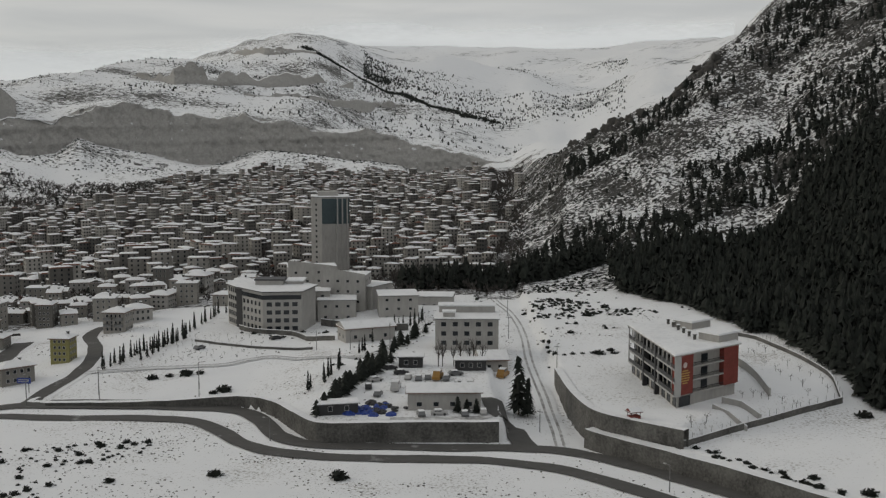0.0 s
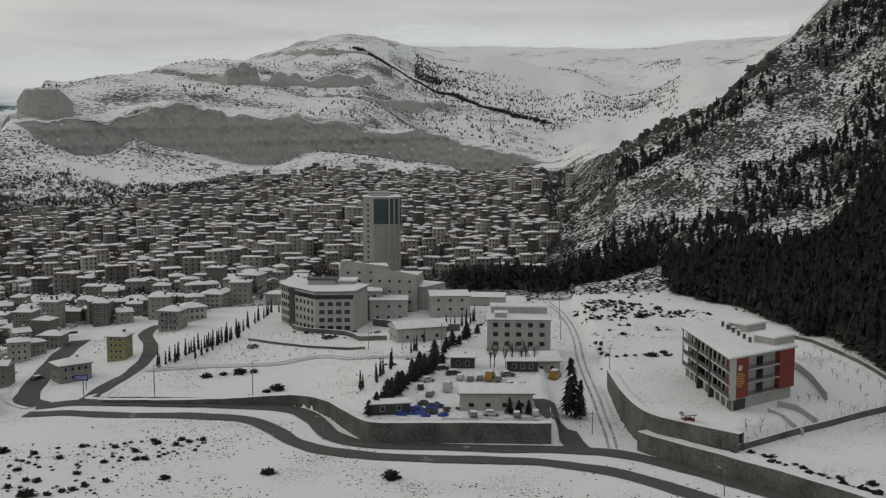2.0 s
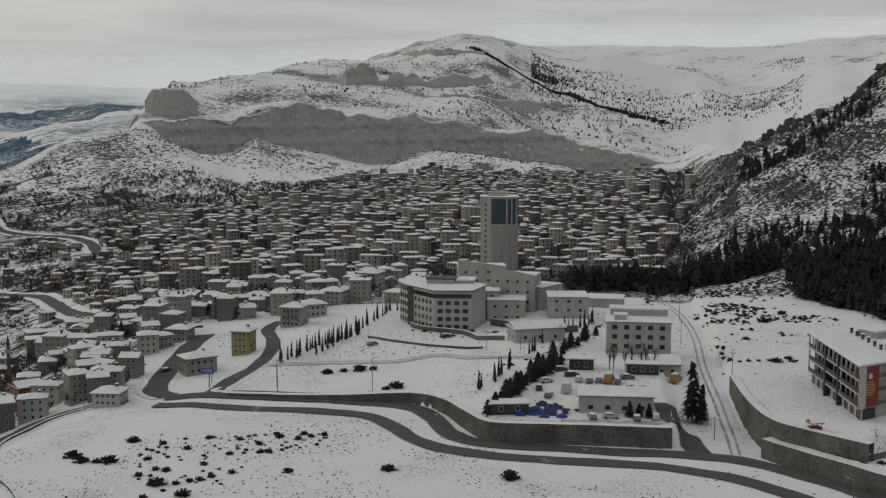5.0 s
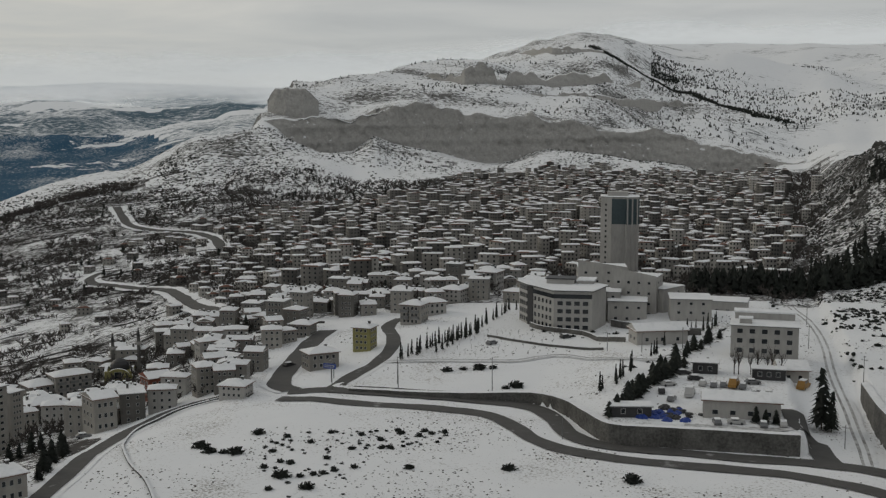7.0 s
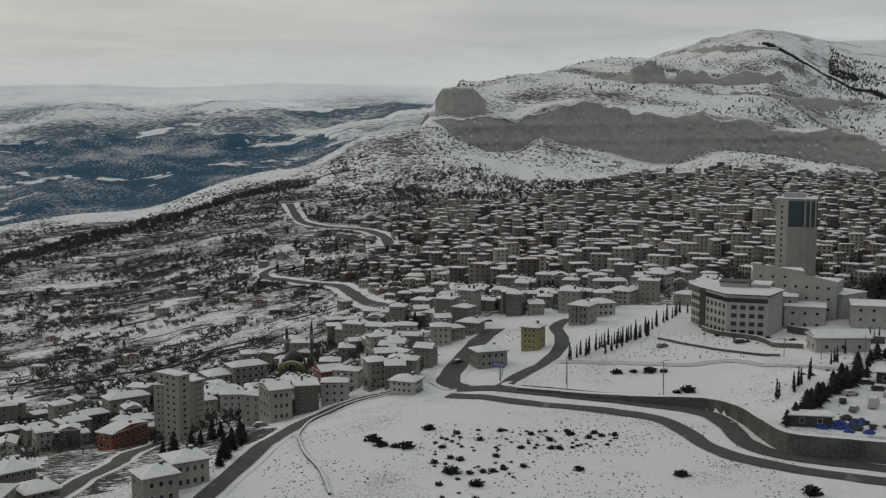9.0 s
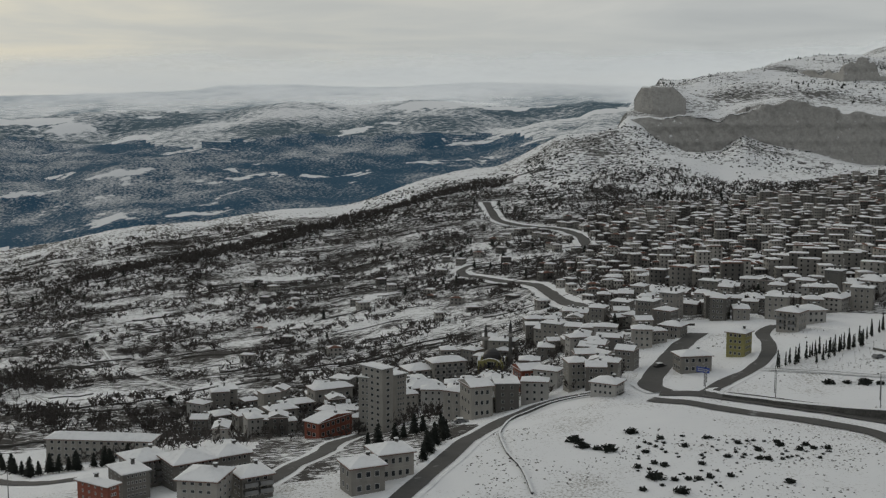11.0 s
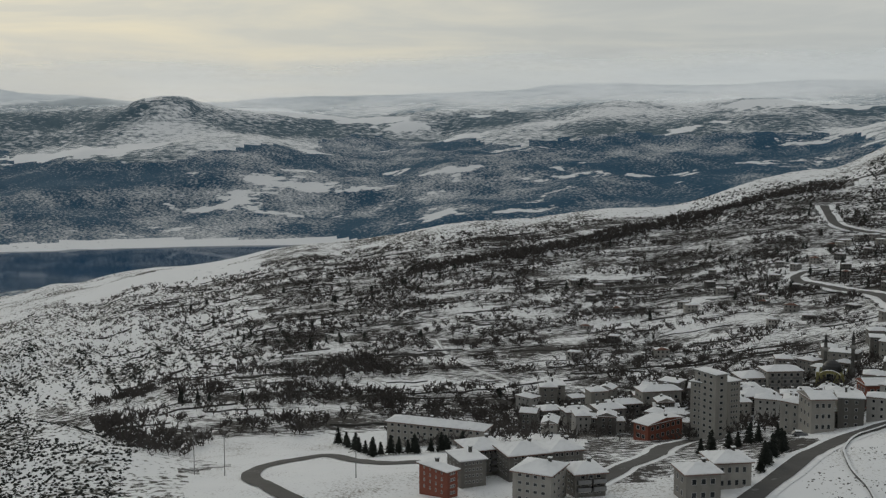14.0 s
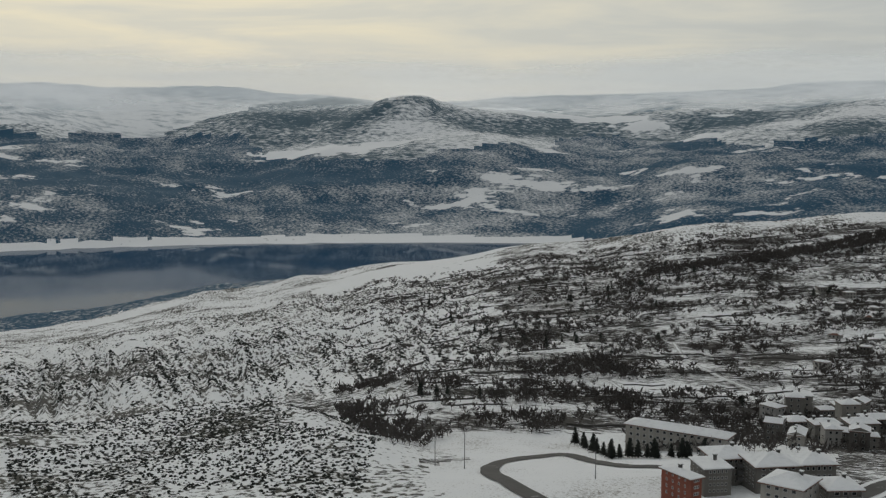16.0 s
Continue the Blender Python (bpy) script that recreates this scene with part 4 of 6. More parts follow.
# ---- school on its terrace ----
SX, SY, ST = 57.0, 277.0, -37.0
school = root("school", SX, SY, 0, "red and white school with long balconies and a snowy roof", "school", z=8.3)
# front corner, end wall towards the garden, long balcony side
c0, c1 = Vector((0.0, 0.0)), Vector((19.2, 15.5))
dn = Vector((-4.6, 41.0))
c2, c3 = c1 + dn, c0 + dn
sp = [tuple(c) for c in (c0, c1, c2, c3)]
SH = 13.4
body = extruded(grown(sp, -1.2), -2, SH)
under("wall", body.mesh("wall", plaster), school)
under("roof", snow_roof(grown(sp, -0.2), SH, 0.9, 0.5, 0.4).mesh("roof", snow, plaster), school, None, "wide flat roof under thick snow")


def on_edge(p, q, a, z):
    d = q - p
    at = p + d * a
    return pose(at.x, at.y, z, 0, 0, math.degrees(math.atan2(d.y, d.x)))


end_len, side_len = (c1 - c0).length, (c0 - c3).length
ground_floor = extruded(grown(sp, -0.6), -1.5, 3.4)
under("plinth", ground_floor.mesh("plinth", plaster), school)
for a, w_ in ((0.135, 6.2), (0.875, 6.0)):
    under("red_panel", Build().box(-w_ / 2, -0.2, 3.4, w_ / 2, 1.2, SH - 0.1).mesh("red_panel", brick_red), school, on_edge(c0, c1, a, 0), "dark red wall panel")
under("side_panel", Build().box(-0.2, -0.2, 3.4, 0.3, 1.4, SH - 0.1).mesh("side_panel", white_frame), school, on_edge(c3, c0, 0.995, 0))
for s in range(3):
    z = 3.4 + 3.3 * s
    fl = Build().box(-6.0, -0.3, -0.25, 6.2, 1.2, 0.1)
    under("balcony", fl.mesh("balcony", plaster), school, on_edge(c0, c1, 0.5, z))
    rail = Build().box(-6.0, -0.28, 0.95, 6.2, -0.2, 1.05)
    for k in range(41):
        rail.box(-6.0 + 0.3 * k, -0.26, 0.1, -5.95 + 0.3 * k, -0.22, 0.95)
    under("railing", rail.mesh("railing", dark_clad), school, on_edge(c0, c1, 0.5, z))
    under("balcony_door", window_mesh(2.4, 2.3, dark_clad), school, on_edge(c0 - (c1 - c0).orthogonal().normalized() * 0, c1, 0.5, z + 0.12) @ Matrix.Translation((0, 1.05, 0)))
    slab = Build().box(-side_len / 2, -0.4, -0.25, side_len / 2, 1.3, 0.25)
    under("balcony", slab.mesh("balcony", white_frame), school, on_edge(c3, c0, 0.5, z))
    rail = Build().box(-side_len / 2, -0.38, 0.25, side_len / 2, -0.32, 1.25)
    under("railing", rail.mesh("railing", dark_clad), school, on_edge(c3, c0, 0.5, z), "dark balcony railing")
    for k in range(12):
        under("balcony_door", window_mesh(2.2, 2.3, dark_clad), school, on_edge(c3, c0, (k + 0.5) / 12, z + 0.26) @ Matrix.Translation((0, 1.15, 0)))
        if s == 2 or k % 4 == 0:
            under("pillar", Build().box(-0.16, -0.4, 0.25, 0.16, -0.08, 3.05).mesh("pillar", white_frame), school, on_edge(c3, c0, k / 12 + 0.004, z))
for a in (0.36, 0.62):
    under("pier", Build().box(-0.5, -0.55, -1, 0.5, 1.0, SH - 0.1).mesh("pier", dark_clad), school, on_edge(c3, c0, a, 0), "dark vertical pier")
for k in range(9):
    under("window", window_mesh(2.3, 2.2, dark_clad), school, on_edge(c3, c0, (k + 0.5) / 9, 0.5) @ Matrix.Translation((0, 0.52, 0)))
under("entrance", window_mesh(4.2, 2.6, dark_clad), school, on_edge(c0, c1, 0.17, 0.2) @ Matrix.Translation((0, 0.52, 0)), "dark glazed entrance")
# round badge and unreadable gilt letters on the red panel
badge = Build()
badge.poly([(0.75 * math.cos(k * math.pi / 8), 0, 0.75 * math.sin(k * math.pi / 8)) for k in range(16)])
gilt = plain("gilt", (0.45, 0.28, 0.08), 0.1, 3.0, 0.5)
pale = plain("pale", (0.6, 0.5, 0.47), 0.1, 3.0, 0.6)
under("badge", badge.mesh("badge", pale), school, on_edge(c0, c1, 0.135, 10.8) @ Matrix.Translation((0, -0.23, 0)), "pale round badge")
for k, long in enumerate((2.2, 3.6, 3.2, 3.4, 3.0, 1.8)):
    bar = Build().box(-long / 2, -0.05, 0, long / 2, 0.0, 0.32)
    under("letter_bar", bar.mesh("letter_bar", gilt), school, on_edge(c0, c1, 0.135, 9.2 - k * 0.62) @ Matrix.Translation((0, -0.21, 0)))
rh = Build().box(-4, -3.5, 0, 4, 3, 2.4).box(-4.5, -4, 2.4, 4.5, 3.5, 2.9, 1)
mid = (c1 * 0.8 + c0 * 0.2) + dn * 0.16
under("roof_house", rh.mesh("roof_house", plaster, snow), school, pose(mid.x, mid.y, SH + 0.2, 0, 0, 39))
mid = (c1 * 0.75 + c0 * 0.25) + dn * 0.62
under("roof_house", rh.mesh("roof_house", plaster, snow), school, pose(mid.x, mid.y, SH + 0.2, 0, 0, 39))
for k in range(6):
    mid = c0.lerp(c1, 0.5) + dn * (0.25 + 0.11 * k)
    under("chimney", CHIMNEY, school, pose(mid.x, mid.y, SH + 0.9))

# ---- walls and fence of the school plot ----


def garden_wall(points, tall, label, thick=0.4, posts=0.0, material_=None):
    b = Build()
    ob = None
    line, d = along(points, 4.0)
    for k in range(len(line) - 1):
        p, q = Vector(line[k]), Vector(line[k + 1])
        s = (q - p).orthogonal().normalized() * thick / 2
        zp, zq = ground(*p), ground(*q)
        for m0, m1, slot in ((-0.6, tall, 0), (tall, tall + 0.14, 1)):
            pts = [(p - s), (q - s), (q + s), (p + s)]
            zz = [zp, zq, zq, zp]
            lo = [(*v, z + m0) for v, z in zip(pts, zz)]
            hi = [(*v, z + m1) for v, z in zip(pts, zz)]
            for j in range(4):
                b.poly([lo[j], lo[(j + 1) % 4], hi[(j + 1) % 4], hi[j]], slot)
            b.poly(hi, slot)
    ob = tagged(new("garden_wall", b.mesh("garden_wall", material_ or stone_wall, snow)), label, "wall", kind="structure")
    if posts:
        post = Build().box(-0.04, -0.04, 0, 0.04, 0.04, 1.5).mesh("post", grey_metal)
        line, d = along(points, posts)
        for p in line:
            under("post", post, ob, pose(p[0], p[1], ground(*p) + tall))
    return ob


garden_wall([(54.9, 257.5), (66, 266), (80, 276), (103, 291)], 1.5, "grey boundary wall capped with snow", posts=3.0)
garden_wall([(103, 291), (106, 320), (101, 366), (92, 372)], 1.2, "grey boundary wall with a fence on top", posts=3.0)
garden_wall([(84, 290), (86, 318), (82, 352)], 2.2, "pale concrete garden wall across a snowy plot", material_=plaster)
garden_wall([(66.5, 278), (73, 270)], 1.2, "pale concrete ramp wall", material_=plaster)
garden_wall([(70, 283), (78, 276)], 1.6, "pale concrete ramp wall", material_=plaster)
garden_wall([(33.0, 318), (34.3, 293.5), (37.5, 275.8), (45.3, 266.2), (54.9, 257.5)], 0.4, "low kerb wall with a wire fence", 0.3, 2.5)
garden_wall([(-73, 407), (-66, 398), (-52, 392), (-46, 383), (-36, 376)], 1.6, "stone terrace wall under the hotel")
garden_wall([(-44, 410), (-34, 396), (-24, 388), (-12, 390)], 2.4, "stone terrace wall under the hotel wing")
garden_wall([(-84, 384), (-60, 371), (-42, 365)], 0.8, "low garden wall with snow on it")

# small red-roofed garden hut
hut = root("garden_hut", 45.5, 268.5, 20, "small red wooden garden hut with a snowy roof", "hut", z=8.2)
under("wall", Build().box(-1.3, -1.0, -0.3, 1.3, 1.0, 1.0).mesh("wall", brick_red), hut)
for px in (-1.25, 1.15):
    for py in (-0.95, 0.85):
        under("post", Build().box(px, py, 1.0, px + 0.1, py + 0.1, 2.0).mesh("post", bark), hut)
under("roof", hip_roof(2.8, 2.2, 2.0, 0.8, 0.3, True, 0.12).mesh("roof", snow, roof_tile, brick_red), hut)

house(-278.1, 235.0, 32.7, 7.2, 3, 26.2, "long grey three-storey school block with a snowy roof", town_plaster, "hip", 14, 2, 1.99, "school_block", chimneys=3, z=-23.9, w_win=1.05, h_win=1.00, balcony=0)
house(-200.3, 164.6, 3.1, 9.6, 4, 89.2, "brown and ochre four-storey flats with a snowy roof", orange_paint, "hip", 3, 4, 1.48, "apartment_house", chimneys=1, z=-5.0, w_win=0.47, h_win=0.74, balcony=0)
house(-203.8, 176.7, 6.3, 8.8, 4, 68.3, "cream four-storey flats with a snowy roof", town_plaster, "flat", 5, 3, 1.47, "apartment_house", chimneys=1, z=-5.8, w_win=0.57, h_win=0.74, balcony=0)
house(-209.8, 187.2, 8.9, 9.6, 4, 67.5, "grey four-storey flats with a snowy roof", town_plaster, "hip", 6, 3, 1.57, "apartment_house", chimneys=1, z=-6.9, w_win=0.67, h_win=0.78, balcony=2)
house(-178.8, 175.0, 8.8, 9.6, 4, 21.3, "cream flats with tall arched windows and a snowy roof", town_plaster, "hip", 4, 3, 1.68, "apartment_house", chimneys=1, z=-3.3, w_win=0.99, h_win=0.84, balcony=0)
house(-198.5, 190.1, 10.3, 9.6, 4, 65.4, "pale grey flats with a snowy roof", town_plaster, "hip", 5, 4, 1.43, "apartment_house", chimneys=1, z=-5.6, w_win=0.92, h_win=0.72, balcony=0)
house(-194.1, 199.0, 8.1, 8.0, 3, 63.5, "pale three-storey flats with a snowy roof", town_plaster, "hip", 5, 2, 1.85, "apartment_house", chimneys=1, z=-5.5, w_win=0.73, h_win=0.92, balcony=0)
house(-175.3, 185.6, 7.1, 8.0, 3, 62.3, "grey villa with balconies and a snowy roof", town_plaster, "hip", 3, 3, 1.70, "house", chimneys=1, z=-3.3, w_win=1.07, h_win=0.85, balcony=2)
house(-154.1, 198.1, 7.8, 7.2, 2, 56.7, "grey two-storey house with a snowy roof", town_plaster, "hip", 3, 2, 2.96, "house", chimneys=1, z=-2.0, w_win=1.17, h_win=1.35, balcony=0)
house(-154.6, 209.8, 8.4, 8.0, 2, 55.3, "grey house with a snowy hip roof", town_plaster, "hip", 4, 3, 2.87, "house", chimneys=1, z=-1.8, w_win=0.95, h_win=1.35, balcony=0)
house(-228.2, 282.8, 5.9, 16.0, 2, -4.0, "brick-red two-storey building with a snowy gable roof", orange_paint, "gable", 2, 6, 2.52, "community_hall", chimneys=1, z=-20.5, w_win=1.30, h_win=1.26, balcony=0)
house(-212.4, 285.4, 7.2, 7.2, 9, 12.9, "tall cream apartment tower with snow on its stepped roof", pale_wall, "flat", 4, 3, 1.93, "apartment_tower", chimneys=0, z=-18.1, w_win=0.81, h_win=0.97, balcony=0)
house(-209.5, 283.3, 4.3, 9.6, 10, 75.7, "tall cream apartment tower with snow on its stepped roof", pale_wall, "flat", 1, 3, 1.91, "apartment_tower", chimneys=0, z=-16.2, w_win=1.30, h_win=0.96, balcony=0)
house(-216.2, 300.4, 4.7, 9.6, 9, 75.1, "tall cream apartment tower with snow on its stepped roof", pale_wall, "flat", 3, 4, 1.78, "apartment_tower", chimneys=0, z=-19.0, w_win=0.70, h_win=0.89, balcony=0)
house(-177.9, 289.3, 6.7, 9.6, 3, 51.1, "white three-storey house with a snowy gable roof", pale_wall, "gable", 3, 3, 3.04, "house", chimneys=1, z=-8.7, w_win=1.01, h_win=1.35, balcony=0)
house(-183.8, 334.0, 7.5, 8.0, 2, 48.7, "pink two-storey house with a snowy roof", orange_paint, "gable", 3, 3, 3.03, "house", chimneys=1, z=-10.1, w_win=1.13, h_win=1.35, balcony=0)
house(-228.3, 338.3, 13.4, 9.6, 2, 54.0, "low hall with a snowy roof and rooftop tanks", town_plaster, "hip", 6, 3, 2.84, "hall", chimneys=3, z=-21.9, w_win=1.01, h_win=1.35, balcony=0)
house(-248.7, 367.1, 11.1, 9.6, 3, 54.2, "flats with balconies and a snowy roof", town_plaster, "hip", 4, 3, 2.34, "apartment_house", chimneys=1, z=-24.9, w_win=1.25, h_win=1.17, balcony=2)
house(-240.1, 373.4, 13.6, 8.0, 3, 52.9, "white flats with balconies and a snowy roof", pale_wall, "hip", 5, 3, 2.50, "apartment_house", chimneys=1, z=-22.5, w_win=1.23, h_win=1.25, balcony=3)
house(-283.3, 334.7, 11.6, 7.2, 2, 60.5, "low block with a snowy roof and water tanks", town_plaster, "hip", 5, 2, 2.07, "house", chimneys=3, z=-33.2, w_win=1.04, h_win=1.04, balcony=0)
house(-276.2, 316.8, 10.2, 7.2, 2, 61.2, "low block with a snowy roof and water tanks", town_plaster, "hip", 5, 2, 2.83, "house", chimneys=3, z=-32.1, w_win=0.92, h_win=1.35, balcony=0)
house(-278.5, 349.5, 15.7, 8.0, 2, 58.8, "low block with a snowy roof", town_plaster, "hip", 5, 2, 3.67, "house", chimneys=2, z=-32.8, w_win=1.30, h_win=1.35, balcony=0)
house(-284.4, 308.0, 9.2, 7.2, 2, 62.9, "low block with a snowy roof and water tanks", town_plaster, "hip", 4, 2, 2.93, "house", chimneys=3, z=-33.3, w_win=1.04, h_win=1.35, balcony=0)
house(-303.5, 315.2, 7.7, 7.2, 2, 64.2, "low block with a snowy roof", town_plaster, "hip", 4, 2, 1.85, "house", chimneys=2, z=-35.6, w_win=0.87, h_win=0.93, balcony=0)
house(-122.1, 364.4, 6.1, 6.4, 4, -4.8, "olive-yellow four-storey house with a snowy roof", yellow_paint, "hip", 3, 3, 1.95, "house", chimneys=1, z=1.7, w_win=0.91, h_win=0.98, balcony=0)
house(-193.6, 437.4, 7.3, 8.0, 4, 0.9, "grey four-storey flats with a snowy roof", town_plaster, "flat", 4, 3, 2.12, "apartment_house", chimneys=1, z=-5.0, w_win=0.82, h_win=1.06, balcony=0)
house(-173.4, 414.3, 7.2, 8.0, 5, -0.3, "grey five-storey flats with a snowy roof", town_plaster, "flat", 4, 3, 2.26, "apartment_house", chimneys=1, z=-2.6, w_win=0.81, h_win=1.13, balcony=0)
house(-117.9, 412.1, 8.0, 8.0, 3, -7.2, "grey three-storey house with a snowy roof", town_plaster, "hip", 4, 3, 2.40, "house", chimneys=1, z=2.7, w_win=0.90, h_win=1.20, balcony=2)
house(-115.9, 429.5, 9.7, 8.0, 2, 35.6, "long white house with a snowy roof", plaster, "hip", 4, 3, 2.41, "house", chimneys=1, z=3.4, w_win=1.09, h_win=1.21, balcony=0)
house(-115.3, 463.9, 9.4, 8.0, 3, -9.0, "white villa with a snowy hip roof", plaster, "hip", 4, 3, 1.81, "house", chimneys=1, z=2.7, w_win=1.05, h_win=0.90, balcony=0)
house(-108.0, 505.3, 9.7, 9.6, 4, -10.8, "cream four-storey flats with a snowy roof", plaster, "hip", 4, 3, 2.10, "apartment_house", chimneys=1, z=2.0, w_win=1.09, h_win=1.05, balcony=2)
house(-130.1, 342.4, 10.0, 7.2, 2, 41.1, "low house with a snowy roof by the road fork", town_plaster, "hip", 4, 3, 2.54, "house", chimneys=1, z=-0.0, w_win=1.12, h_win=1.27, balcony=0)
house(-142.6, 305.2, 7.7, 7.2, 2, 1.6, "pale blue-grey house with a snowy roof", plaster, "hip", 4, 3, 1.84, "house", chimneys=1, z=-1.4, w_win=0.87, h_win=0.92, balcony=0)
house(-155.5, 393.9, 7.9, 7.2, 2, -1.6, "grey house with a snowy roof", town_plaster, "hip", 4, 3, 2.30, "house", chimneys=1, z=-0.6, w_win=0.89, h_win=1.15, balcony=0)


# ---- plants ----
RNG = np.random.default_rng(5)


def tiers(levels, points, jag, full=False):
    """A conifer one metre high: drooping jagged skirts on a bare stem."""
    v, f = [], []
    for k in range(levels):
        low, top = 0.08 + 0.84 * k / levels, 0.08 + 0.84 * (k + 1.9) / levels
        wide = 0.23 * (1 - k / levels) ** 0.8 + 0.02
        if full:
            wide = 0.26 * (1 - (k / levels) ** 1.7) + 0.05
        i = len(v)
        v.append((0, 0, min(top, 1.0)))
        for j in range(points):
            a = 2 * math.pi * (j + 0.5 * (k % 2)) / points
            rr = wide * (1.0 if j % 2 else 1 - jag)
            v.append((rr * math.cos(a), rr * math.sin(a), low + (0.0 if j % 2 else 0.05)))
        f += [(i, i + 1 + j, i + 1 + (j + 1) % points) for j in range(points)]
    return np.array(v), np.array(f)


def bare(n_twigs, seed, thin=0.028):
    """A leafless tree one metre high: a tapered stem, limbs and thin upturned twigs in a broad crown."""
    r = np.random.default_rng(seed)
    v, f = [(-0.018, 0, 0), (0.018, 0, 0), (0, 0.018, 0), (0, 0, 0.7)], [(0, 1, 3), (1, 2, 3), (2, 0, 3)]

    def twig(p, a, up, long, wide):
        e = p + np.array((math.cos(a) * math.cos(up), math.sin(a) * math.cos(up), math.sin(up))) * long
        s = np.array((-math.sin(a), math.cos(a), 0)) * wide
        i = len(v)
        v.extend([tuple(p - s), tuple(p + s), tuple(e)])
        f.append((i, i + 1, i + 2))
        return e

    limbs = max(4, n_twigs // 4)
    for k in range(limbs):
        a = 2.4 * k + r.uniform(-0.4, 0.4)
        p = np.array((0, 0, r.uniform(0.2, 0.5)))
        e = twig(p, a, r.uniform(0.4, 1.0), r.uniform(0.32, 0.46), thin * 1.3)
        for _ in range(3):
            twig(p + (e - p) * r.uniform(0.35, 0.95), a + r.normal(0, 0.9), r.uniform(0.3, 1.3), r.uniform(0.16, 0.3), thin)
    return np.array(v), np.array(f)


def shrub(n, seed):
    """A low shrub one metre wide: many small leaf clumps over an uneven dome."""
    r = np.random.default_rng(seed)
    v, f = [], []
    for k in range(n):
        a, e = r.uniform(0, 6.28), r.uniform(0.0, 1.5)
        d = np.array((math.cos(a) * math.cos(e), math.sin(a) * math.cos(e), 0.75 * math.sin(e))) * r.uniform(0.28, 0.52)
        i = len(v)
        for _ in range(3):
            v.append(tuple(d + r.normal(0, 0.11, 3)))
        f.append((i, i + 1, i + 2))
    i = len(v)
    m = 7
    v += [(0.36 * math.cos(6.283 * j / m), 0.36 * math.sin(6.283 * j / m), -0.1) for j in range(m)] + [(0.24 * math.cos(6.283 * j / m), 0.24 * math.sin(6.283 * j / m), 0.25) for j in range(m)] + [(0, 0, 0.33)]
    for j in range(m):
        q = (j + 1) % m
        f += [(i + j, i + q, i + m + q), (i + j, i + m + q, i + m + j), (i + m + j, i + m + q, i + 2 * m)]
    return np.array(v), np.array(f)


def sown(template, xy, size, spread=1.0, rough_=0.2, sink=0.1):
    """Many plants in one pair of arrays, each turned, sized and bent a little."""
    v, f = template
    n, m = len(xy), len(v)
    a = RNG.uniform(0, 6.283, n)
    s = size[:, None]
    w = RNG.uniform(0.8, 1.25, n)[:, None] * spread
    vx, vy, vz = (v[:, k][None] * (1 + RNG.normal(0, rough_, (n, m))) for k in range(3))
    x = (vx * np.cos(a)[:, None] - vy * np.sin(a)[:, None]) * s * w + xy[:, :1]
    y = (vx * np.sin(a)[:, None] + vy * np.cos(a)[:, None]) * s * w + xy[:, 1:]
    z = vz * s + (height(xy[:, 0], xy[:, 1]) - sink)[:, None]
    verts = np.stack([x, y, z], -1).reshape(-1, 3)
    faces = (f[None] + (np.arange(n) * m)[:, None, None]).reshape(-1, 3)
    return verts, faces


def stuff(name, sets, mat, label, category):
    verts, faces, k = [], [], 0
    for v, f in sets:
        verts.append(v)
        faces.append(f + k)
        k += len(v)
    faces = np.vstack(faces)
    return tagged(new(name, quads_mesh(name, np.vstack(verts), faces, [mat], np.zeros(len(faces)))), label, category, kind="stuff")


def sector(n, b0, b1, r0, r1):
    b, r = np.radians(RNG.uniform(b0, b1, n)), np.sqrt(RNG.uniform(r0 * r0, r1 * r1, n))
    return np.stack([-np.sin(b) * r, np.cos(b) * r], -1)


def polar(xy):
    return np.degrees(np.arctan2(-xy[:, 0], xy[:, 1])), np.hypot(xy[:, 0], xy[:, 1])


def clumped(xy, size, seed, level):
    return xy[layered(xy[:, 0], xy[:, 1], size, seed, 3) + RNG.normal(0, 0.12, len(xy)) > level]


def clear_of_roads(xy, gap):
    keep = np.ones(len(xy), bool)
    for n, (width, pts) in ROADS.items():
        line, _ = along(pts, 6.0)
        for p in line:
            keep &= np.hypot(*(xy - p).T) > gap + width / 2
    return xy[keep]


PINE, PINE_FAR = tiers(6, 8, 0.5, True), tiers(2, 6, 0.4)
# the dark pine wood at the mountain's foot
wood = sector(10500, -26, -8.3, 285, 640)
wood = wood[(wood[:, 0] > 109) | (wood[:, 1] > 376)]
b_, r_ = polar(wood)
edge = np.interp(b_, [-26, -21, -17, -14, -11, -9, -8], [280, 300, 330, 412, 445, 470, 520]) + rough(wood[:, 0], wood[:, 1], 18, 81) * 12
wood = wood[(r_ > edge) & (r_ < np.interp(b_, [-26, -17, -14, -12, -8.3], [610, 590, 545, 528, 500]) + rough(wood[:, 0], wood[:, 1], 40, 83) * 30)]
belt = sector(520, -8, 2.2, 500, 556)
b_, r_ = polar(belt)
belt = belt[np.abs(r_ - np.interp(b_, [-8, -3, 2.2], [548, 520, 508])) < 16]
slope = clumped(sector(9000, -27, -3.5, 540, 1010), 50, 85, 0.10)
b_, r_ = polar(slope)
slope = slope[r_ < np.interp(b_, [-27, -21, -16, -11, -6, -3.5], [1000, 1000, 900, 820, 800, 760])]
sets = [sown(PINE, q, RNG.uniform(lo, hi, len(q))) for q, lo, hi in ((wood, 4.5, 10.0), (belt, 6, 10), (slope, 2.6, 6.8))]
stuff("pine_wood", sets, needles, "dense dark pine wood climbing the snowy mountainside", "wood")
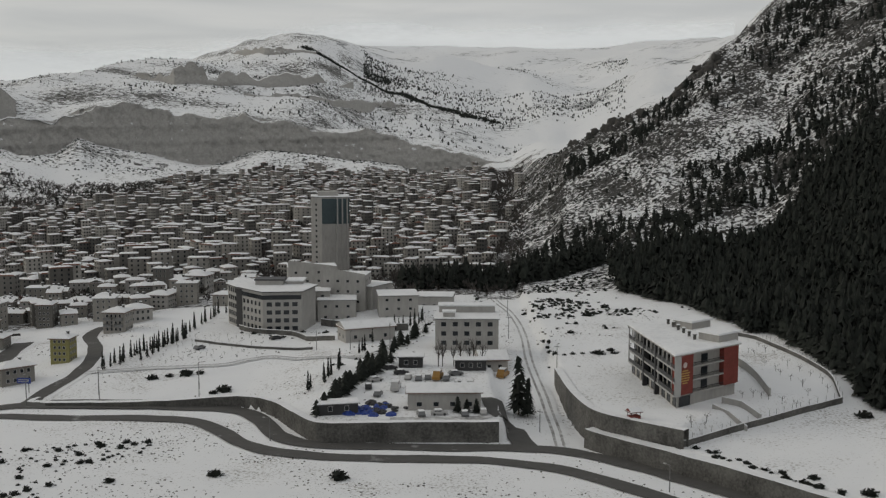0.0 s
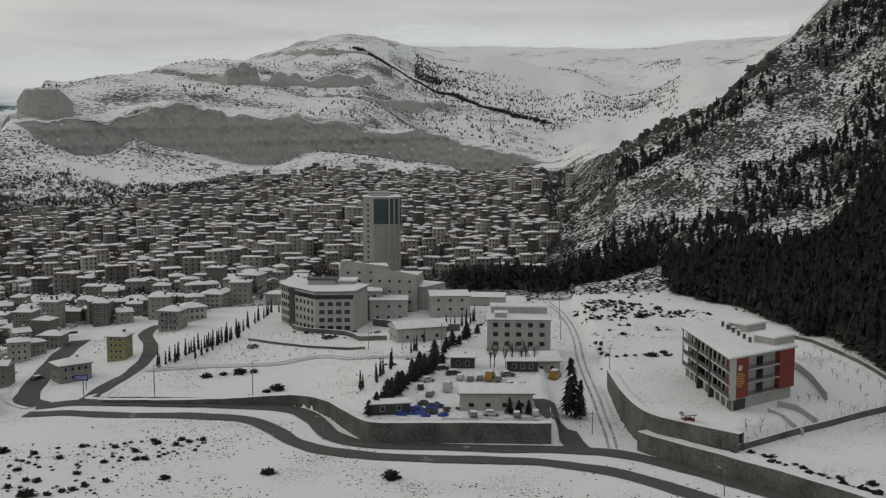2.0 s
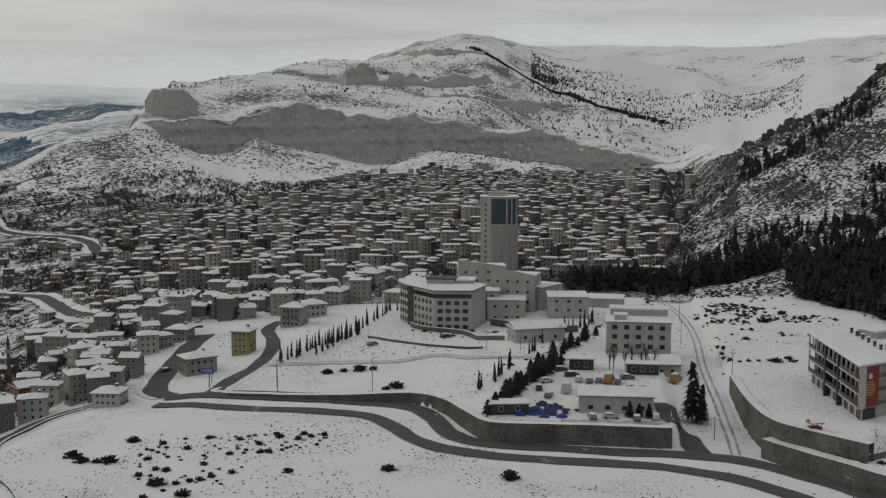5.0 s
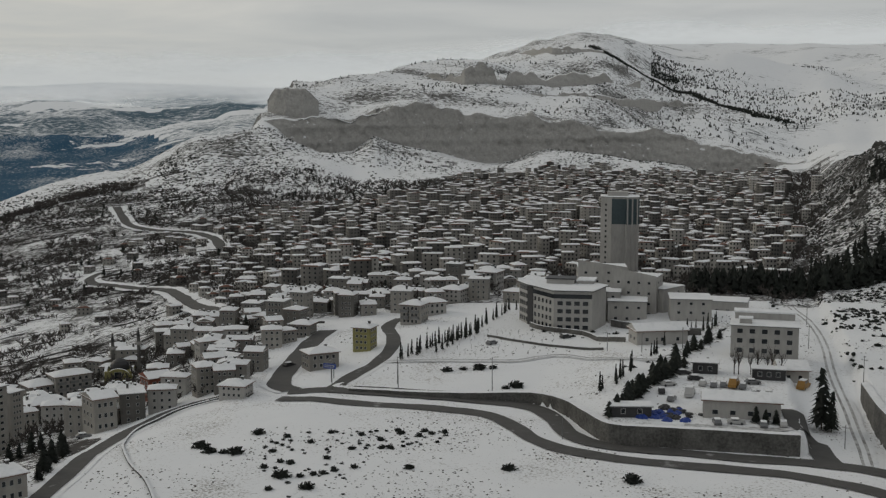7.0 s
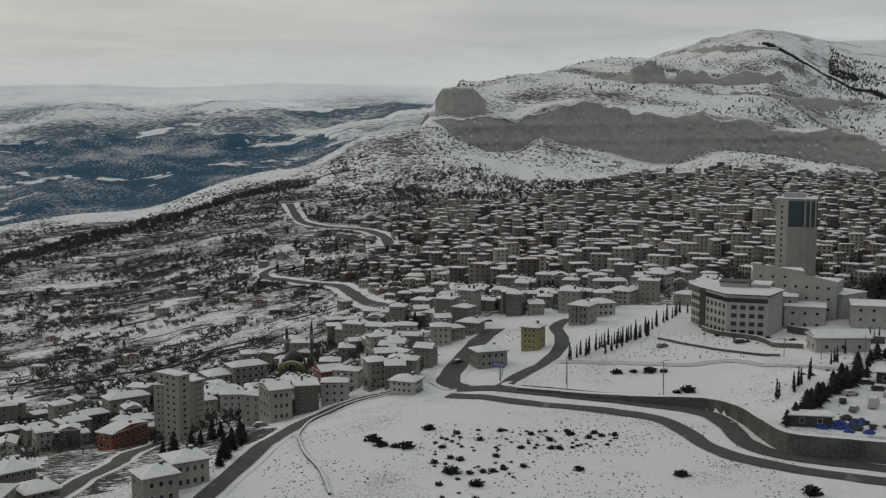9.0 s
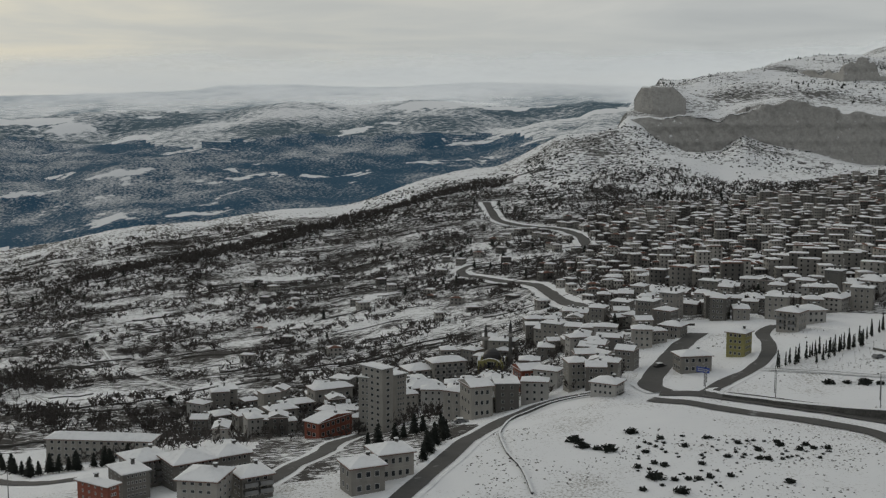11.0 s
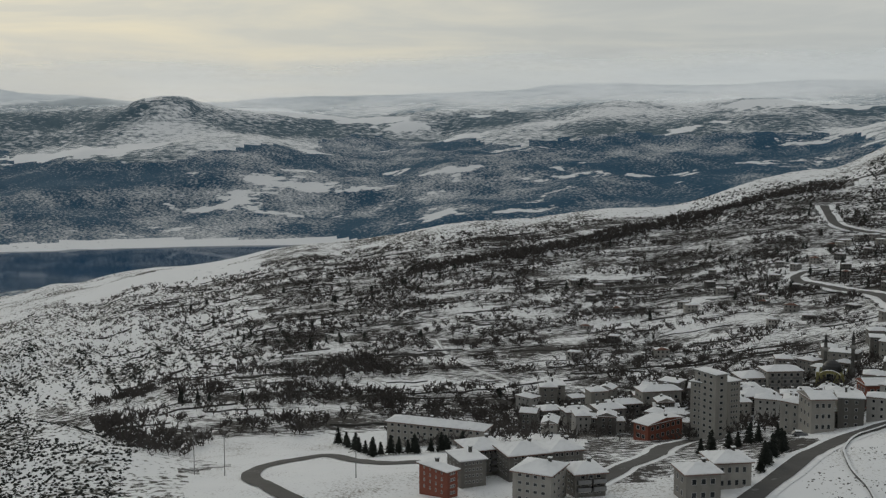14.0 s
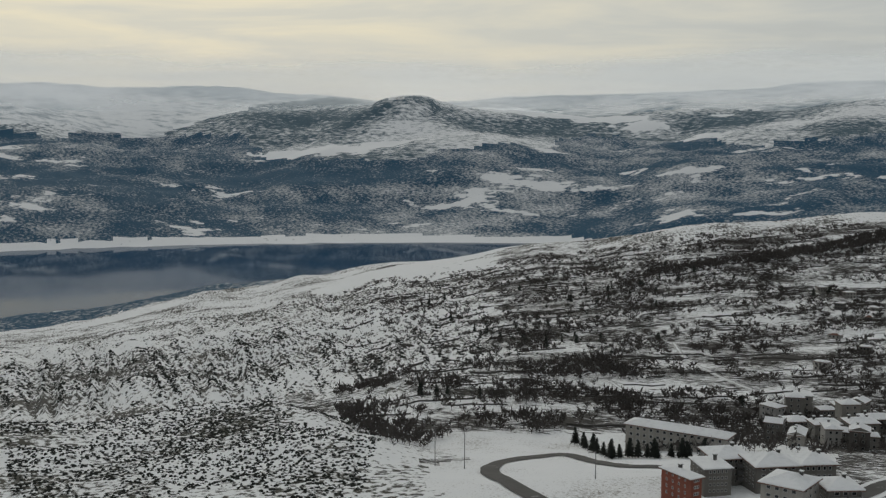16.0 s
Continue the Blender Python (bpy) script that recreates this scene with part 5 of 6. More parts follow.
scrub = np.vstack([clumped(sector(6600, -24, -1.5, 430, 950), 40, 87, 0.0), clumped(sector(2600, -12, -3.6, 335, 520), 22, 88, 0.12), clumped(sector(2000, -7.5, -2, 650, 1050), 30, 86, -0.3)])
scrub = scrub[(scrub[:, 0] < 34) | (scrub[:, 1] > 385) | (scrub[:, 0] > 109)]
scrub = clear_of_roads(scrub, 3)
stuff("scrub", [sown(shrub(16, 3), scrub, RNG.uniform(0.9, 2.6, len(scrub)))], needles, "dark scrub and boulders on the snowy mountainside", "scrub")

# boulders and outcrops
rocks = clumped(sector(5200, -26, -2, 560, 1010), 60, 89, -0.1)
b_, r_ = polar(rocks)
crest = np.interp(b_, [-26, -21, -16, -11, -6, -2], [1000, 1000, 900, 820, 850, 900])
rocks = rocks[r_ < crest + 6]
crag_line = sector(700, -24, -6, 780, 1000)
b_, r_ = polar(crag_line)
crag_line = crag_line[np.abs(r_ - np.interp(b_, [-24, -21, -16, -11, -6], [1000, 990, 898, 818, 848])) < 14]
BOULDER = shrub(0, 21)
stuff("boulders", [sown(BOULDER, rocks, RNG.uniform(1.5, 4.5, len(rocks)), 1.0, 0.3), sown(BOULDER, crag_line, RNG.uniform(5, 13, len(crag_line)), 0.9, 0.3)], dark_stone, "grey boulders and crags on the snowy mountainside", "boulders")

# woods on the far slopes
foot_wood = sector(650, 14.5, 31, 1100, 1330)
foot_wood = foot_wood[polar(foot_wood)[0] < 29 - 9 * RNG.random(len(foot_wood)) + 2 * rough(foot_wood[:, 0], foot_wood[:, 1], 60, 119)]
far = [clumped(foot_wood, 60, 91, 0.2), clumped(sector(8500, -9, 4, 2100, 3900), 200, 93, 0.14), clumped(sector(2600, -4, 22, 1660, 2400), 110, 95, 0.12)]
firebreak, _ = along([(-294, 2477), (-234, 2400), (-184, 2440), (-126, 2420), (-55, 2330), (7, 2249), (56, 2212), (104, 2214)], 5)
strip = np.vstack([firebreak + RNG.normal(0, 6, firebreak.shape) for _ in range(13)])
grove = clumped(sector(1500, 1.8, 3.9, 2560, 2860), 90, 97, 0.0)
stuff("distant_wood", [sown(PINE_FAR, q, RNG.uniform(2.2, 5.2, len(q)), 1.7) for q in far + [grove]] + [sown(PINE_FAR, strip, RNG.uniform(3.2, 5.6, len(strip)), 1.7)], needles, "distant dark pines dotted over snowy slopes and along a ridge cutting", "wood")

# bare orchard trees on the terraces and between the houses
TWIGGY, TWIGGY2 = bare(28, 1, 0.016), bare(28, 2, 0.016)
orchard = sector(24000, 23, 68, 430, 1250)
orchard = orchard[polar(orchard)[0] < 54 + 14 * RNG.random(len(orchard)) ** 1.6 + 3 * rough(orchard[:, 0], orchard[:, 1], 60, 115)]
orchard = clear_of_roads(clumped(orchard, 26, 101, -0.02), 5)
town_trees = np.vstack([sector(9500, -4, 25, 480, 1310), sector(700, 24, 52, 350, 470)])
hollow = clumped(sector(2600, 51, 66, 340, 640), 30, 103, 0.0)
b_, r_ = polar(hollow)
hollow = clear_of_roads(hollow[r_ > np.interp(b_, [51, 56, 60, 64, 66], [425, 418, 400, 350, 420]) + 12 * rough(hollow[:, 0], hollow[:, 1], 25, 117)], 2)
belt = sector(10000, 29, 50, 1000, 1340)
b_, r_ = polar(belt)
mid_ = np.interp(b_, [29, 31, 33.7, 36.5, 39.3, 42.1, 46, 48, 50], [1310, 1296, 1252, 1222, 1158, 1100, 1062, 1040, 1030])
belt = belt[np.abs(r_ - mid_) < 26 + 14 * rough(belt[:, 0], belt[:, 1], 50, 123)]
stuff("orchard", [sown(TWIGGY, orchard, RNG.uniform(2.4, 5.6, len(orchard))), sown(TWIGGY2, town_trees, RNG.uniform(2.6, 6.4, len(town_trees))), sown(TWIGGY2, hollow, RNG.uniform(3.0, 6.5, len(hollow))), sown(TWIGGY, belt, RNG.uniform(4.5, 7.5, len(belt)))], dark_twig, "bare winter orchard trees on snowy terraces and between houses", "trees")
# dry-stone terrace walls, each a short dark line along the slope
walls_v, walls_f, n_ = [], [], 0
for b0, r0, long, tall in zip(RNG.uniform(22, 64, 420), np.sqrt(RNG.uniform(430 ** 2, 1230 ** 2, 420)), RNG.uniform(9, 42, 420), RNG.uniform(0.3, 0.8, 420)):
    m = max(4, int(long / 6))
    tt = np.linspace(-0.5, 0.5, m)
    bb = np.radians(b0 + np.degrees(tt * long / r0))
    rr = r0 + tt * long * RNG.uniform(-0.35, 0.15) + 1.8 * np.sin(tt * 9 + b0) + RNG.normal(0, 0.4, m)
    x_, y_ = -np.sin(bb) * rr, np.cos(bb) * rr
    z_ = height(x_, y_)
    for dr, dz in ((0.0, -0.8), (0.0, tall), (0.8, tall), (1.2, -0.8)):
        walls_v.append(np.stack([x_ - np.sin(bb) * dr, y_ + np.cos(bb) * dr, z_ + dz], -1))
    i_ = np.arange(m - 1)
    for k in range(3):
        walls_f.append(np.stack([n_ + k * m + i_, n_ + k * m + i_ + 1, n_ + (k + 1) * m + i_ + 1, n_ + (k + 1) * m + i_], -1))
    n_ += 4 * m
walls_f = np.vstack(walls_f)
tagged(new("terrace_walls", quads_mesh("terrace_walls", np.vstack(walls_v), walls_f, [dark_stone], np.zeros(len(walls_f)))), "dark dry-stone terrace walls stepping down a snowy slope", "walls", kind="stuff")
green = clear_of_roads(clumped(sector(1000, -3, 62, 440, 1200), 60, 105, 0.2), 4)
stuff("evergreens", [sown(PINE, green, RNG.uniform(3, 7, len(green)))], needles, "scattered dark evergreens among houses and terraces", "trees")

# shrubs on the spotted hill and the spurs
dots = clumped(sector(12000, 61, 82, 262, 470), 22, 107, -0.34)
b_, r_ = polar(dots)
dots = dots[b_ > np.interp(r_, [260, 330, 400, 470], [66.5, 65, 63.5, 64])]
spur = clumped(sector(4200, 52, 82, 600, 1250), 40, 109, -0.05)
gullies = []
for k in range(240):
    b0, r0 = RNG.uniform(56, 83), RNG.uniform(610, 820)
    m = int(RNG.uniform(12, 34))
    rr = np.sort(RNG.uniform(r0, r0 + RNG.uniform(60, 170), m))
    bb = np.radians(b0 + (rr - r0) * 0.006 + RNG.normal(0, 0.07, m))
    gullies.append(np.stack([-np.sin(bb) * rr, np.cos(bb) * rr], -1))
gullies = np.vstack(gullies)
stuff("hill_scrub", [sown(shrub(12, 5), dots, RNG.uniform(0.5, 1.7, len(dots))), sown(shrub(9, 6), spur, RNG.uniform(1.2, 3.0, len(spur))), sown(shrub(10, 8), gullies, RNG.uniform(0.9, 2.5, len(gullies)))], needles, "low dark shrubs dotted over snowy hills", "scrub")
tufts = clear_of_roads(clumped(sector(9000, -16, 36, 205, 300), 14, 111, 0.08), 1.5)
tufts = tufts[height(tufts[:, 0], tufts[:, 1]) < 2.5]
weeds = clear_of_roads(clumped(sector(3600, -12, 20, 300, 430), 20, 113, 0.14), 1.5)
weeds = weeds[(np.hypot(weeds[:, 0] + 58, weeds[:, 1] - 412) > 26) & (np.hypot(weeds[:, 0] - 62, weeds[:, 1] - 304) > 32) & (np.hypot(weeds[:, 0] - 7.6, weeds[:, 1] - 362) > 15)]
stuff("dry_grass", [sown(shrub(9, 7), tufts, RNG.uniform(0.25, 0.75, len(tufts)), 1.3), sown(shrub(7, 9), weeds, RNG.uniform(0.3, 0.9, len(weeds)), 1.2)], dark_twig, "tufts of dry grass and weeds poking through snow", "grass")


talus = np.vstack([clumped(sector(5200, 11, 28, 1130, 1540), 45, 125, -0.1), clumped(sector(1500, -2, 11, 1320, 1540), 40, 127, -0.1), clumped(sector(2200, 26, 37, 1120, 1400), 50, 129, -0.1), clumped(sector(4200, 4, 22, 1640, 2300), 60, 133, 0.0)])
stuff("talus_scrub", [sown(shrub(6, 23), talus, RNG.uniform(1.2, 3.6, len(talus)), 1.1)], needles, "dark scrub and boulders on snowy slopes round a cliff", "scrub")


def plant(name, template, mat, x, y, size, spread, label, category, group, stem=True):
    ob = root(name, x, y, RNG.uniform(0, 360), label, category, group)
    v, f = template
    under("crown" if stem else "foliage", mesh_from("crown", v * (size * spread, size * spread, size), f, [mat]), ob)
    if stem:
        under("trunk", Build().box(-size * 0.012, -size * 0.012, -0.5, size * 0.012, size * 0.012, size * 0.55).mesh("trunk", bark), ob)
    return ob


def many(name, template, mat, places, sizes, spread, label, category, group, stem=True):
    first = [plant(name, template, mat, 0, 0, s, spread, label, category, group, stem) for s in sizes]
    for k, (x, y) in enumerate(places):
        src = first[k % len(first)]
        m = pose(x, y, ground(x, y) - 0.1, 0, 0, float(RNG.uniform(0, 360)))
        if k < len(first):
            src.matrix_basis = m
        else:
            copy_thing(src, m)


def row_of(p, q, n, wander=0.8):
    return [(p[0] + (q[0] - p[0]) * k / (n - 1) + RNG.normal(0, wander), p[1] + (q[1] - p[1]) * k / (n - 1) + RNG.normal(0, wander)) for k in range(n)]


def jittered(template, amount, seed):
    v, f = template
    return v + np.random.default_rng(seed).normal(0, amount, v.shape) * (1, 1, 0.6), f


SPRUCE = jittered(tiers(15, 18, 0.5), 0.022, 3)
CYPRESS = jittered(tiers(12, 10, 0.3), 0.022, 4)
many("spruce", SPRUCE, needles, [(20.0, 298.2), (22.3, 296.9)], (16.5, 11.0), 0.95, "tall dark spruce beside the snowy lane", "tree", "spruces by the lane")
many("cypress", CYPRESS, needles, row_of((-24.4, 370.1), (-6.9, 409.5), 14) + row_of((-37.1, 310.8), (-30.0, 332.7), 9) + row_of((-25.4, 352.6), (-24.2, 355.8), 3) + row_of((-104.9, 347.3), (-88.1, 389.1), 26) + row_of((-94.3, 356.9), (-85.6, 442.4), 24), (5.0, 5.8, 6.4, 4.6), 0.5, "slender dark cypress in a planted row", "tree", "cypress rows")
many("pine", PINE, needles, row_of((-31.9, 285.6), (-16.0, 339.9), 22) + row_of((-29.4, 301.5), (-17.3, 332.6), 14) + row_of((-23.5, 326.0), (-7.5, 385.1), 12), (4.4, 5.6, 3.6), 1.4, "bushy dark pine in a belt beside the yard", "tree", "pines round the yard")
many("garden_tree", bare(22, 9, 0.012), dark_twig, row_of((92.5, 345.7), (94.8, 292.8), 9) + row_of((98.1, 353.7), (101.3, 294.8), 9) + row_of((55.1, 260.3), (63.8, 266.6), 5) + row_of((73.9, 291.4), (87.7, 283.8), 7), (2.6, 3.4, 3.0), 1.0, "young bare tree in the snowy school garden", "tree", "young garden trees")
many("poplar", bare(60, 10, 0.016), dark_twig, row_of((-0.7, 333.0), (11.1, 336.0), 7), (9.0, 11.0), 0.5, "tall bare poplar by the apartment house", "tree", "poplars")
many("park_pine", SPRUCE, needles, row_of((-154.2, 221.9), (-165.7, 250.5), 9) + row_of((-184.8, 241.7), (-181.2, 274.7), 7) + row_of((-321.1, 227.7), (-271.2, 202.5), 7) + row_of((-273.5, 204.4), (-251.3, 220.3), 12) + row_of((-308.6, 242.3), (-272.1, 249.9), 12), (4.6, 6.4, 5.4), 1.4, "dark pine beside the valley road", "tree", "pines by the valley road")
many("shrub", shrub(130, 12), needles, [(-62.6, 323.8), (-65.6, 322.1), (-63.2, 325.2), (-51.4, 251.5), (-82.5, 340.6), (-77.6, 341.8), (-87.1, 338.4), (-73.6, 342.7), (-23.1, 248.4), (47.3, 343.4), (51.4, 348.0), (52.4, 411.5), (60.9, 428.8), (77.6, 234.1), (105.2, 280.8), (85.5, 223.5), (42.5, 377.9), (-127.8, 251.1), (-123.7, 247.3), (-120.1, 247.8), (-117.3, 248.0), (-118.7, 265.4), (-23.7, 252.4), (-99.9, 233.8), (-91.6, 227.9), (-73.8, 247.0)], (3.0, 2.2, 3.6), 1.2, "large dark shrub with snow round it", "bush", "large shrubs", False)
many("yard_tree", SPRUCE, needles, [(3.7, 287.3), (6.0, 287.3), (8.5, 287.2)], (4.5, 3.8, 4.0), 1.5, "small dark evergreen in front of the low store", "tree", "evergreens by the store")
many("hedge_shrub", shrub(70, 14), needles, row_of((57.7, 256.9), (76.7, 227.8), 26) + row_of((70.7, 234.7), (81.1, 223.4), 10) + row_of((32.9, 375.5), (32.8, 343.6), 6) + row_of((36.8, 341.6), (54.6, 346.4), 9), (1.3, 1.7, 1.1), 1.2, "dark low shrub on the wall top, half under snow", "bush", "shrubs over the road wall", False)

many("sapling", bare(20, 15, 0.012), dark_twig, [q for k in range(6) for q in row_of((-93 + 5.5 * k, 352 + 1.5 * k), (-84 + 4.5 * k, 388 + 2 * k), 8, 0.5)], (1.8, 2.4, 2.1), 0.8, "thin bare sapling planted on a snowy bank", "tree", "saplings under the hotel")
many("yard_shrub", shrub(60, 16), needles, row_of((-36, 333), (-14, 345), 7, 2) + row_of((-46, 397), (-30, 384), 8, 1.5) + row_of((-70, 398), (-52, 388), 6, 1.2) + row_of((-10, 402), (6, 410), 6, 2), (1.3, 1.9, 1.0), 1.1, "dark garden shrub half buried in snow", "bush", "garden shrubs", False)

bench = [p for p in sector(900, -8, 24, 222, 290)]
bench = clear_of_roads(np.array(bench), 4)
bench = bench[(layered(bench[:, 0], bench[:, 1], 30, 121, 2) > 0.05) & (height(bench[:, 0], bench[:, 1]) < 1.2)][:120]
many("bush", shrub(90, 11), needles, [tuple(p) for p in bench], (0.9, 1.4, 2.2, 1.1), 1.0, "dark evergreen bush standing in the snow", "bush", "bushes on the snowy bench", False)

# ---- the town ----
MX, MY = -227.0, 386.8
TOWN = np.random.default_rng(9)


def lots():
    """House places on a shaken grid that follows the slope, clear of roads and of the houses already standing."""
    taken = np.array([o.matrix_basis.translation[:2] for o in scene.objects if o.parent is None and o.get("category", "") not in ("tree", "bush") and o.type == "EMPTY"])
    taken = np.vstack([taken, [(MX, MY), (MX + 9, MY - 9), (MX + 14, MY - 16), (MX - 6, MY - 10)]])
    found = []
    r = 335.0
    while r < 1500:
        gap = 10.6 if r < 620 else 10.4
        step = math.degrees(gap / r)
        for bearing in np.arange(-4.6, 46.0, step):
            b = bearing + TOWN.normal(0, 0.42) * step
            rr = r + TOWN.normal(0, 0.42) * gap
            if 460 < rr and -2.5 < b < 22.5:
                chance = 0.93 if 560 < rr < 1250 else 0.72 if rr < 1400 else 0.35
                if rr < 560 and b < 9:
                    chance = 0.0
                if b > 14 and rr > 1130:
                    chance = 0.0
                if rr > 1250 and b > 10:
                    chance *= 0.4
            elif 640 < rr < 1000 and -4.5 < b <= -2.5:
                chance = 0.12
            elif 21 < b < 33 and 345 < rr < 500:
                chance = 0.85
            elif 22 < b < 30 and rr > 500:
                chance = 0.75 * max(0, 1 - (b - 22.5) / 6.0) * (rr < 1050) + 0.04
            elif 33 < b < 45 and 380 < rr < 470:
                chance = 0.35
            else:
                chance = 0.03 if rr < 900 and b > 22 and rr > 480 else 0.0
            if (b > 18 and rr > 1050) or rr > 1390:
                chance = 0.0
            if TOWN.random() < chance:
                found.append((-math.sin(radians(b)) * rr, math.cos(radians(b)) * rr))
        r += gap * 0.92
    xy = clear_of_roads(np.array(found), 5.5)
    far_enough = np.min(np.hypot(xy[:, None, 0] - taken[None, :, 0], xy[:, None, 1] - taken[None, :, 1]), 1) > 10.5
    return xy[far_enough]


sites = lots()
sites = sites[np.argsort(np.hypot(sites[:, 0], sites[:, 1]))]
near_sites, far_sites = sites[:185], sites[185:]
KINDS = []
LOOKS = [("cream", 2, "hip"), ("grey", 3, "hip"), ("pale", 4, "flat"), ("brown", 2, "gable"), ("beige", 3, "gable"), ("grey", 5, "flat"), ("white", 3, "hip"), ("weathered", 2, "hip"), ("tan", 4, "hip")]
COUNT_WORDS = {2: "two", 3: "three", 4: "four", 5: "five"}
for k, (colour, floors, roof_kind) in enumerate(LOOKS):
    w_, d_ = 6.2 + 1.0 * (k % 4), 5.4 + 0.8 * (k % 3)
    KINDS.append(house(0, 0, w_, d_, floors, 0, f"{colour} {COUNT_WORDS[floors]}-storey town house with a snow-covered {roof_kind} roof", plaster if colour == "white" else town_plaster, roof_kind, 3, 2, 2.15, "house", "town houses", 1 + k % 2, z=0, w_win=0.85, h_win=1.0))
order = TOWN.choice(len(LOOKS), len(near_sites), p=[0.17, 0.15, 0.06, 0.13, 0.12, 0.04, 0.11, 0.14, 0.08])
used = set()
for (x, y), k in zip(near_sites, order):
    turn = math.degrees(math.atan2(-x, y)) + TOWN.normal(-8, 16) + (90 if TOWN.random() < 0.3 else 0)
    m = pose(x, y, ground(x, y), 0, 0, turn)
    if k not in used:
        KINDS[k].matrix_basis = m
        used.add(k)
    else:
        copy_thing(KINDS[k], m)
for k in range(len(LOOKS)):
    if k not in used:
        KINDS[k].matrix_basis = pose(-100 - 14 * k, 640, ground(-100 - 14 * k, 640))


FLOOR = 2.2


def house_fabric(xy):
    """The distant houses in one mesh: walls, snowy hipped roofs with dark eaves, and each window."""
    n = len(xy)
    w, d = TOWN.uniform(4.2, 8.2, n), TOWN.uniform(4.2, 6.5, n)
    floors = TOWN.choice([1, 2, 3, 4, 5], n, p=[0.22, 0.44, 0.22, 0.08, 0.04])
    # blocks of flats stand together in a few quarters
    flats = (layered(xy[:, 0], xy[:, 1], 130, 131, 2) > 0.32) & (polar(xy)[0] < 21) & (TOWN.random(n) < 0.4)
    floors[flats], w[flats] = TOWN.choice([4, 5, 6], int(flats.sum())), TOWN.uniform(8, 12.5, int(flats.sum()))
    floors[polar(xy)[0] > 24] = np.minimum(floors[polar(xy)[0] > 24], 2)
    tall = floors * FLOOR
    a = np.arctan2(-xy[:, 0], xy[:, 1]) + TOWN.normal(-0.1, 0.45, n)
    z0 = height(xy[:, 0], xy[:, 1])
    verts, faces, slots, k = [], [], [], 0
    for i in range(n):
        x, y, h, c, s = w[i] / 2, d[i] / 2, tall[i], math.cos(a[i]), math.sin(a[i])
        o, rise = 0.2, (0.35 if floors[i] > 3 else min(x, y) * 0.26)
        local = [(-x, -y, -4), (x, -y, -4), (x, y, -4), (-x, y, -4), (-x, -y, h), (x, -y, h), (x, y, h), (-x, y, h)]
        local += [(-x - o, -y - o, h), (x + o, -y - o, h), (x + o, y + o, h), (-x - o, y + o, h)]
        local += [(-x - o, -y - o, h + 0.2), (x + o, -y - o, h + 0.2), (x + o, y + o, h + 0.2), (-x - o, y + o, h + 0.2)]
        e = max(x - y, 0.6) if floors[i] <= 3 else x - 0.6
        f = 0.3 if floors[i] <= 3 else y - 0.6
        local += [(-e, -f, h + 0.2 + rise), (e, -f, h + 0.2 + rise), (e, f, h + 0.2 + rise), (-e, f, h + 0.2 + rise)]
        quad = [(0, 1, 5, 4), (1, 2, 6, 5), (2, 3, 7, 6), (3, 0, 4, 7), (11, 10, 9, 8), (8, 9, 13, 12), (9, 10, 14, 13), (10, 11, 15, 14), (11, 8, 12, 15), (12, 13, 17, 16), (13, 14, 18, 17), (14, 15, 19, 18), (15, 12, 16, 19), (16, 17, 18, 19)]
        slot = [0] * 4 + [2] * 5 + [1] * 5 if TOWN.random() < 0.8 else [0] * 4 + [2] * 6 + [1, 2, 1, 1]
        for fl in range(floors[i]):
            zb, zt = fl * FLOOR + 0.8, fl * FLOOR + 1.8
            for col in (-0.62, 0.0, 0.62):
                q = len(local)
                local += [(col * x - 0.4, -y - 0.06, zb), (col * x + 0.4, -y - 0.06, zb), (col * x + 0.4, -y - 0.06, zt), (col * x - 0.4, -y - 0.06, zt)]
                quad.append((q, q + 1, q + 2, q + 3))
            for sx in (-1, 1):
                for col in (-0.45, 0.45):
                    q = len(local)
                    run = [(sx * (x + 0.06), col * y - 0.4 * sx, zb), (sx * (x + 0.06), col * y + 0.4 * sx, zb), (sx * (x + 0.06), col * y + 0.4 * sx, zt), (sx * (x + 0.06), col * y - 0.4 * sx, zt)]
                    local += run
                    quad.append((q, q + 1, q + 2, q + 3))
            slot += [3] * 7
        p = np.array(local)
        verts.append(np.stack([p[:, 0] * c - p[:, 1] * s + xy[i, 0], p[:, 0] * s + p[:, 1] * c + xy[i, 1], p[:, 2] + z0[i]], -1))
        faces.append(np.array(quad) + k)
        slots += slot
        k += len(local)
    return np.vstack(verts), np.vstack(faces), slots


v, f, sl = house_fabric(far_sites)
tagged(new("distant_houses", quads_mesh("distant_houses", v, f, [town_walls, snow, roof_tile, pane_glass], sl)), "crowded distant town houses with snow-covered roofs", "houses", kind="stuff")

# ---- mosque with two minarets ----


def turned(profile_, n=20, slot=0, b=None):
    """A solid of revolution from (radius, height) pairs."""
    b = b or Build()
    i = len(b.v)
    for r, z in profile_:
        b.v += [(r * math.cos(2 * math.pi * k / n), r * math.sin(2 * math.pi * k / n), z) for k in range(n)]
    for j in range(len(profile_) - 1):
        for k in range(n):
            q = (k + 1) % n
            b.f.append((i + j * n + k, i + j * n + q, i + (j + 1) * n + q, i + (j + 1) * n + k))
            b.s.append(slot)
    return b


